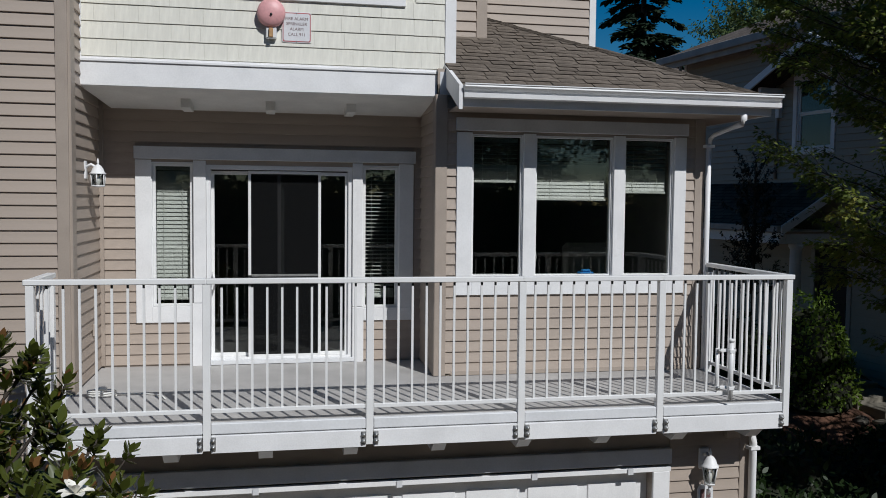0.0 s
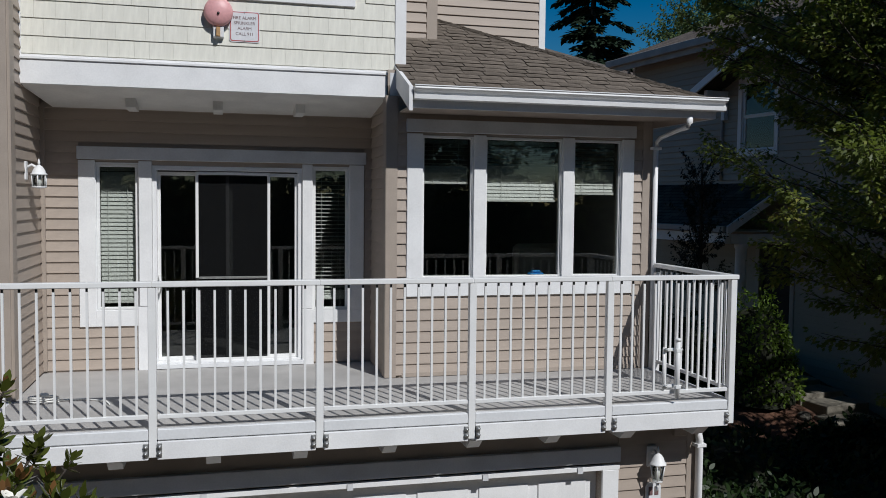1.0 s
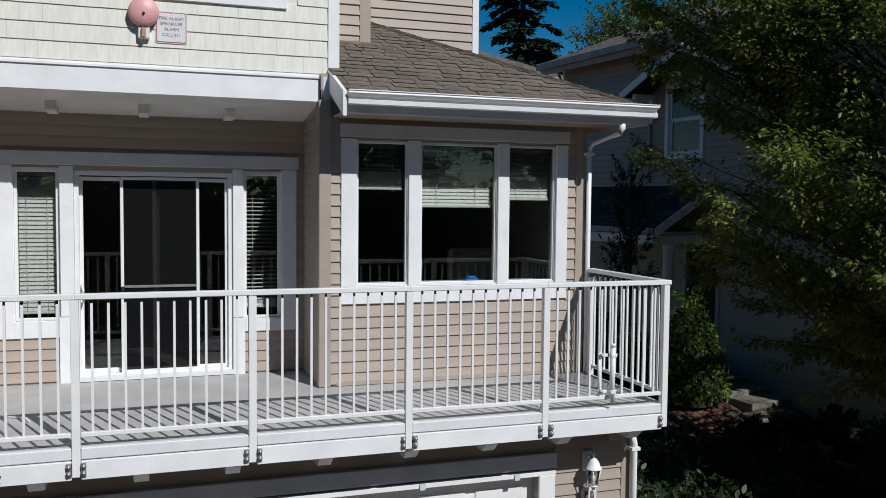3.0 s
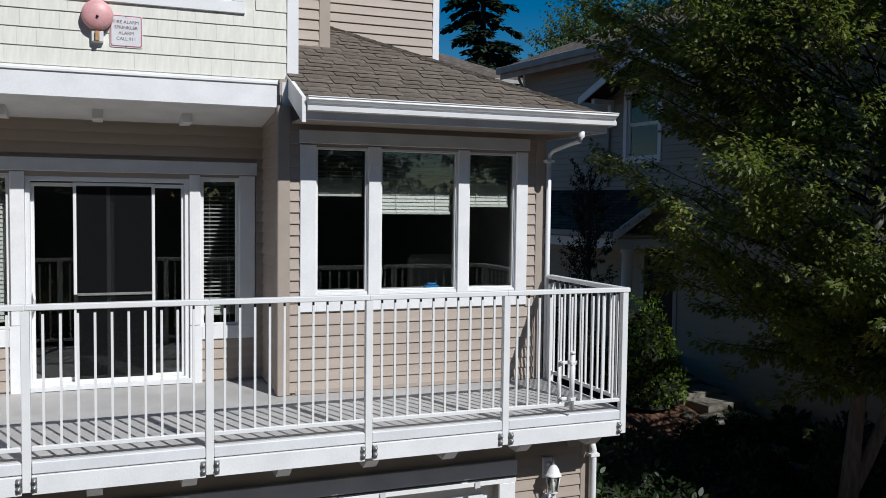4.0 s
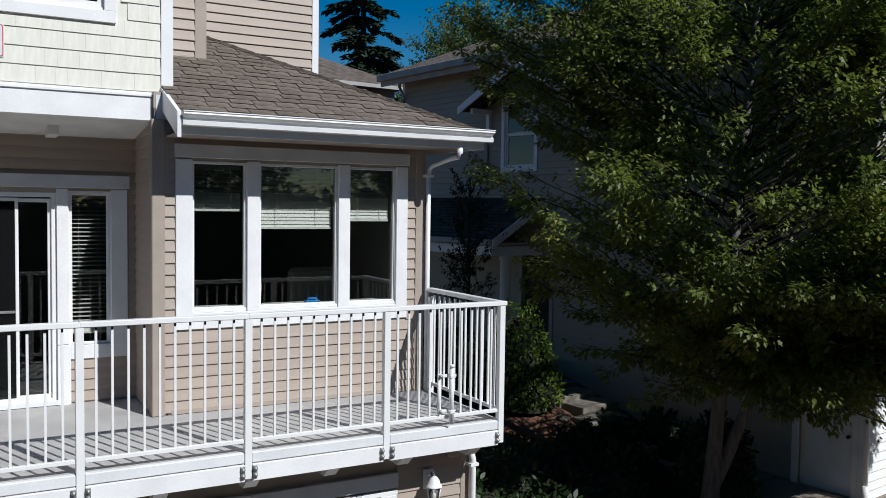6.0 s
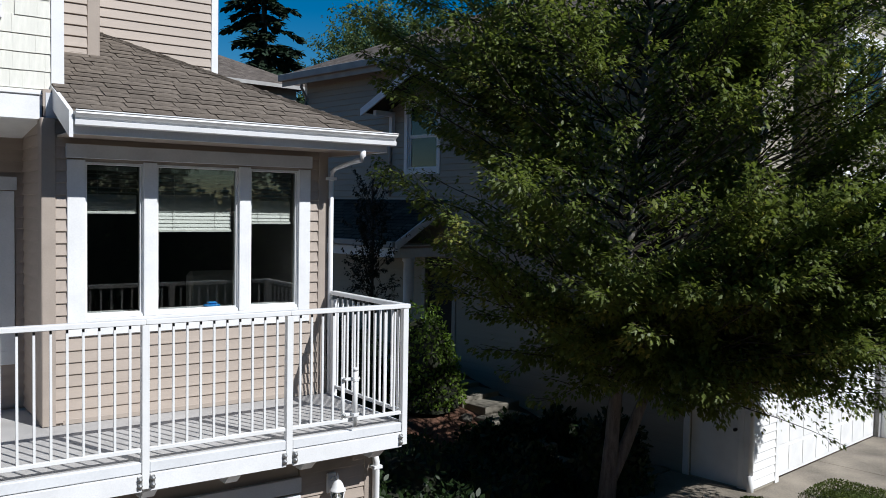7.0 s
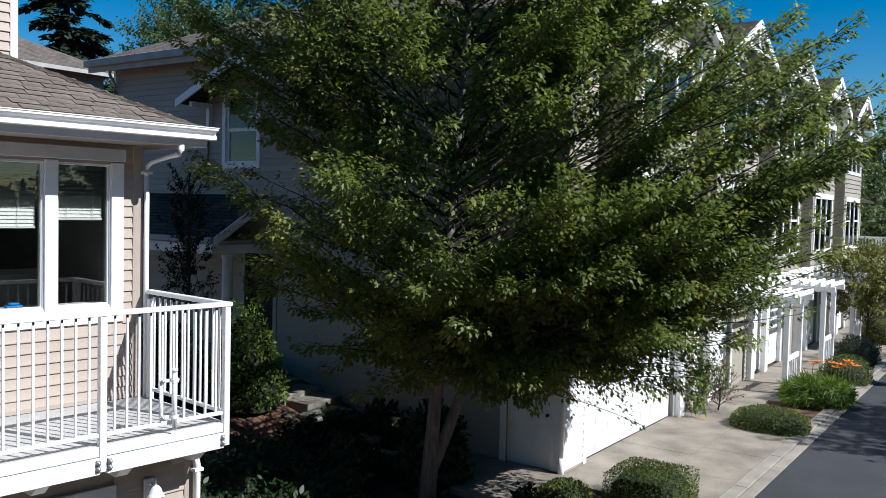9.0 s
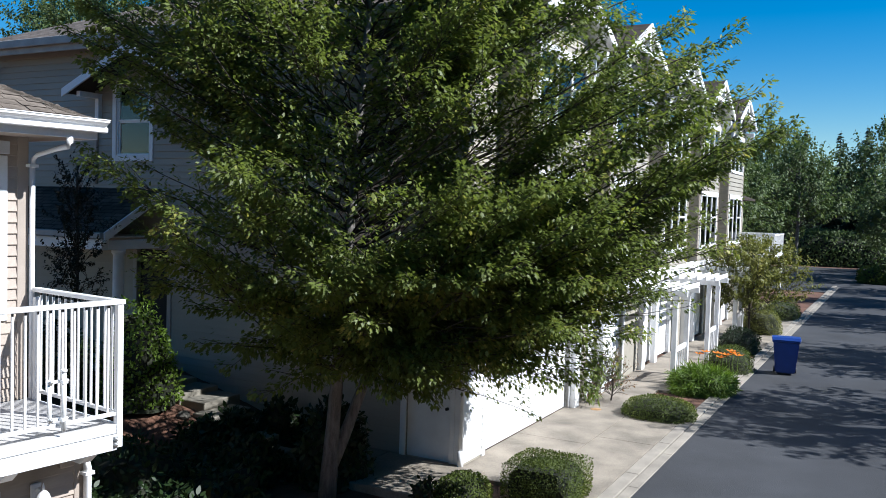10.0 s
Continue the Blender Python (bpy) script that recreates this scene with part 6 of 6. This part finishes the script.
# loose rose bush by the garage
rz = grow(21, 1.25, (0.0, 0.0, 0.75), (0.50, 0.42, 0.55), 28, 4, 3, 5, 0.055, r0=0.02, spray=0.10)
rose = plant_tree("rose_bush", "thin rose bush with green and russet leaves", M2 @ pose(6.55, -0.55, 0), rz, OVAL2D, LEAF_HEDGE, TWIG, category="shrub")
rz2 = grow(22, 1.0, (0.0, 0.0, 0.6), (0.55, 0.45, 0.45), 24, 4, 2, 4, 0.05, r0=0.02, spray=0.10)
plant_tree("rose_bush", "russet dry rose bush", M2 @ pose(7.2, -0.6, 0), rz2, OVAL2D, LEAF_RUST, TWIG, category="shrub")
# small ornamental tree by the kerb
sm = grow(23, 3.7, (0.0, 0.0, 2.45), (2.1, 1.8, 1.35), 60, 7, 4, 9, 0.11, r0=0.05, spray=0.2)
plant_tree("ornamental_tree", "small yellow-green ornamental tree by the kerb", M2 @ pose(21.0, -1.8, 0), sm, MAPLE2D, LEAF_GOLD, TWIG)

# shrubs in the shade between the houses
# Lily-leaf green brightens this bush in place of sun on it.
shrub("laurel_bush", "laurel bush beside the porch, coloured pale green as if sunlit", at(5.15, 7.1), (0.72, 0.75, 1.75), 5200, 0.085, OVAL2D, LEAF_LILY, 40, 2.2, rough=0.3)
for i, (x, y, sx, sz, c) in enumerate(((4.1, 8.6, 1.0, 1.3, 1600), (5.7, 8.1, 0.7, 0.9, 1400), (1.4, 4.2, 1.1, 1.2, 2000), (2.9, 4.4, 1.1, 1.0, 2000), (4.0, 3.6, 0.9, 0.7, 1400),
                                       (2.2, 2.4, 1.0, 0.9, 1600), (4.6, 4.9, 0.7, 0.55, 1000), (5.35, 4.35, 0.75, 0.7, 1500), (5.15, 5.25, 0.5, 0.55, 900), (5.75, 5.15, 0.45, 0.75, 900), (6.35, 3.3, 0.7, 1.35, 2600), (2.6, 6.6, 1.2, 1.3, 1600), (6.9, 5.2, 0.5, 0.8, 1000))):
    shrub("laurel_bush", "dark green laurel bush in deep shade", at(x, y), (sx, sx * 0.9, sz), c, 0.13, OVAL2D, LEAF_DARK, 50 + i, 2.2, rough=0.28, group="shade bushes")
sp = grow(25, 4.4, (0.0, 0.0, 2.6), (0.34, 0.34, 1.75), 30, 4, 4, 12, 0.06, r0=0.04, spray=0.11)
plant_tree("young_tree", "slim dark young tree beside the porch", at(4.75, 8.6), sp, OVAL2D, LEAF_PLUM, TWIG)

# ---- wheelie bin ----
bn = thing("wheelie_bin", "blue plastic wheelie bin at the kerb", "bin", pose(22.75, -0.12, -0.03, 0, 0, TURN + 8))
bm = bmesh.new()
lo = [bm.verts.new((x * 0.25, y * 0.28, 0.06)) for x, y in ((-1, -1), (1, -1), (1, 1), (-1, 1))]
hi = [bm.verts.new((x * 0.33, y * 0.37, 1.02)) for x, y in ((-1, -1), (1, -1), (1, 1), (-1, 1))]
bm.faces.new(lo[::-1])
bm.faces.new(hi)
for i in range(4):
    bm.faces.new((lo[i], lo[(i + 1) % 4], hi[(i + 1) % 4], hi[i]))
bmesh.ops.bevel(bm, geom=bm.edges[:], offset=0.03, segments=2, affect="EDGES")
part("body", bm, BLUE, bn)
part("rim", boxes(((-0.36, -0.40, 1.0), (0.36, 0.40, 1.06)), bevel=0.015), BLUE, bn)
bm = bmesh.new()
prism(bm, [(-0.38, 1.06), (0.40, 1.06), (0.36, 1.12), (-0.30, 1.15)], -0.41, 0.41)
bmesh.ops.bevel(bm, geom=bm.edges[:], offset=0.015, segments=1, affect="EDGES")
part("lid", bm, BLUE, bn)
bm = bmesh.new()
tube(bm, [(0.42, -0.3, 1.02), (0.45, -0.28, 1.03), (0.45, 0.28, 1.03), (0.42, 0.3, 1.02)], 0.016, 8)
part("handle", bm, BLUE, bn)
for y in (-0.30, 0.30):
    bm = bmesh.new()
    lathe(bm, [(0.0, 0.03), (0.09, 0.03), (0.10, 0.015), (0.10, -0.015), (0.09, -0.03), (0.0, -0.03)], (0.24, y, 0.10), axis="y", sides=16)
    part("wheel", bm, BLACK, bn)

# ---- trees and houses farther off ----
g1 = grow(61, 9.0, (0, 0, 5.6), (3.6, 3.6, 3.6), 40, 8, 4, 9, 0.24, r0=0.15, spray=0.42)
street = plant_tree("street_tree", "green deciduous tree beyond the road bend", M2 @ pose(38, 3.5, 0), g1, DIAM2D, LEAF_FAR, BARK, "background trees")
for u, v, s, a in ((43, 6, 1.0, 80), (50, 9.5, 1.25, 200), (57, 5, 1.1, 20), (64, 9, 1.3, 130), (58, -6.5, 0.9, 300), (65, -9, 1.05, 55), (74, -14, 1.3, 170), (72, 2, 1.3, 10), (84, -4, 1.5, 220), (95, -16, 1.6, 99), (100, 8, 1.7, 12)):
    t = copy_thing(street, M2 @ pose(u, v, 0, 0, 0, a))
    t.scale = (s, s, s)
# trees across the road, behind the camera's back: the first five shade the road
# the others stand farther back, unseen, added to cut sky light
for u, v, s, a in ((10.5, -14.8, 1.1, 30), (20.5, -13.4, 1.05, 110), (32, -12.6, 1.05, 220), (42, -13, 1.1, 320), (51, -14, 1.1, 75), (-16, -28, 1.75, 160), (-22, -26, 1.7, 40), (-6, -29, 0.8, 290), (2, -28, 0.9, 10), (-30, -25, 1.7, 200), (9, -29, 1.2, 330), (-38, -22, 1.6, 100), (17, -29, 1.7, 60), (26, -29, 1.7, 140)):
    t = copy_thing(street, M2 @ pose(u, v, 0, 0, 0, a))
    t.scale = (s, s, s)
# unseen thicket, added to darken reflections and block low sky light
shrub("thicket", "dense green thicket across the road", M2 @ pose(-12, -24, 0), (26, 2.5, 5.0), 14000, 0.4, DIAM2D, LEAF_FAR, 86, 5)
# tall woods behind the houses
g2 = grow(62, 16.5, (0, 0, 10.0), (5.6, 5.6, 6.6), 70, 9, 5, 13, 0.21, r0=0.28, spray=0.5, low=0.3)
wood_tree = plant_tree("woodland_tree", "tall light green deciduous tree behind the houses", pose(24.5, 40, 0), g2, DIAM2D, LEAF_FAR, BARK, "background trees")
# and a tall row across the road, behind the thicket: unseen, added to dim the sky light
for x, y, s, a in ((-40, -27, 1.1, 80), (-31, -30, 1.15, 10), (-22, -28, 1.1, 150), (-13, -30, 1.15, 210), (-4, -29, 1.05, 270), (5, -30, 1.1, 330), (14, -28, 1.1, 30), (24, -29, 1.15, 120), (31, 39, 1.1, 190), (38, 44, 1.15, 300), (30, 48, 1.2, 60), (6, 60, 0.8, 240), (46, 50, 1.1, 350), (-8, 46, 0.9, 45)):
    t = copy_thing(wood_tree, pose(x, y, 0, 0, 0, a))
    t.scale = (s, s, s)


def conifer(seed, height, spread, name="conifer_tree", label="tall dark conifer behind the houses", m=None):
    rng = np.random.default_rng(seed)
    t = thing(name, label, "tree", m, "background conifers")
    bm = bmesh.new()
    tube(bm, [(0, 0, 0), (0.1, 0, height * 0.5), (0, 0, height)], [0.30, 0.2, 0.02], 8)
    part("trunk", bm, TWIG, t)
    P, T, N = [], [], []
    bm = bmesh.new()
    z = height * 0.14
    while z < height * 0.98:
        f = 1 - z / height
        for k in range(int(3 + 4 * f)):
            a = rng.uniform(0, 6.28)
            z += rng.uniform(-0.004, 0.006) * height
            ln = spread * (f ** 0.75) * rng.uniform(0.6, 1.1) + 0.15
            end = np.array([math.cos(a) * ln, math.sin(a) * ln, z - ln * rng.uniform(0.1, 0.5) + rng.normal() * 0.1])
            br = curve((0, 0, z), end, (0, 0, 0.10 * ln), 5)
            tube(bm, br.tolist(), [0.03, 0.025, 0.02, 0.012, 0.006], 3, False)
            n = int(18 + 46 * ln)
            s = rng.uniform(0.12, 1.0, n)
            base = np.array([0, 0, z]) + (end - np.array([0, 0, z])) * s[:, None] + np.array([0, 0, 1]) * (0.2 * ln * s * (1 - s))[:, None]
            side = np.array([-math.sin(a), math.cos(a), 0])
            sg = rng.choice([-1, 1], n)[:, None]
            P.append(base + rng.normal(size=(n, 3)) * 0.05)
            T.append(side * sg * 0.8 + np.array([math.cos(a), math.sin(a), -0.45]) * 0.7 + rng.normal(size=(n, 3)) * 0.25)
            N.append(np.tile([0, 0, 1.0], (n, 1)) + rng.normal(size=(n, 3)) * 0.2)
        z += height * 0.016
    tagged(part("branchwork", bm, TWIG, t), kind="stuff")
    P = np.concatenate(P)
    leaves("needles", P, np.concatenate(T), np.concatenate(N), (0.22 + 0.5 * (1 - P[:, 2] / height)) * rng.uniform(0.7, 1.3, len(P)), DIAM2D, NEEDLE, t, "", 0.2, "stuff")
    return t


fir = conifer(71, 22, 3.6, m=pose(13.5, 34, 0))
for x, y, s, a in ((19, 70, 0.6, 90), (3, 46, 0.7, 200), (98, 18, 0.62, 40), (104, 12, 0.7, 140), (92, 24, 0.6, 260), (112, 6, 0.75, 310), (110, 16, 0.7, 15), (120, -2, 0.8, 77), (118, 22, 0.75, 120), (126, 8, 0.8, 190), (86, 30, 0.7, 10), (130, -14, 0.85, 222)):
    t = copy_thing(fir, pose(x, y, 0, 0, 0, a))
    t.scale = (s, s, s)
shrub("clipped_hedge", "long clipped green hedge on the far side of the junction", M2 @ pose(57, -6.2, 0), (1.2, 2.2, 1.25), 6000, 0.16, DIAM2D, LEAF_HEDGE, 81, 4)
shrub("clipped_hedge", "clipped green hedge beyond the junction", M2 @ pose(60, -11, 0), (1.2, 2.2, 1.3), 6000, 0.16, DIAM2D, LEAF_HEDGE, 82, 4)
shrub("dark_shrub", "dense green thicket beyond the road", M2 @ pose(80, 2, 0), (3, 9, 3.5), 9000, 0.35, DIAM2D, LEAF_FAR, 83, 2.6)
shrub("dark_shrub", "dense green thicket at the end of the row", M2 @ pose(42, 4.5, 0), (3, 3.5, 2.6), 8000, 0.22, DIAM2D, LEAF_FAR, 84, 2.4)

shrub("woods", "far dark green woods beyond the junction", M2 @ pose(150, -10, 0), (8, 95, 11), 16000, 1.1, DIAM2D, LEAF_FAR, 87, 4, category="woods", rough=0.2)

# small house behind
back = thing("distant_house", "grey house with a brown hip roof behind the row", "house", pose(9.5, 25, 0, 0, 0, 7))
part("wall", boxes(((-8, 0, 0), (1.6, 7, 9.5))), GREIGE, back)
bm = bmesh.new()
P6 = [(-8.6, -0.6, 9.5), (2.2, -0.6, 9.5), (2.2, 7.6, 9.5), (-8.6, 7.6, 9.5), (-4.5, 3.5, 11.4), (-1.9, 3.5, 11.4)]
V6 = [bm.verts.new(p) for p in P6]
uv = bm.loops.layers.uv.new("UVMap")
for ids, ax in (((0, 1, 5, 4), 0), ((2, 3, 4, 5), 0), ((3, 0, 4), 1), ((1, 2, 5), 1)):
    f = bm.faces.new([V6[i] for i in ids])
    for lp in f.loops:
        lp[uv].uv = (lp.vert.co[ax], lp.vert.co.z * 2.2)
bm.faces.new([V6[i] for i in (3, 2, 1, 0)])
part("roof", bm, FARROOF, back)
part("gutter", boxes(((-8.65, -0.68, 9.36), (2.25, -0.58, 9.5))), DULLTRIM, back)
part("window", boxes(((0.2, -0.03, 7.9), (1.0, 0.0, 9.0))), WHITE, back)
part("pane", boxes(((0.27, -0.04, 7.97), (0.93, -0.031, 8.93))), GLASS, back)
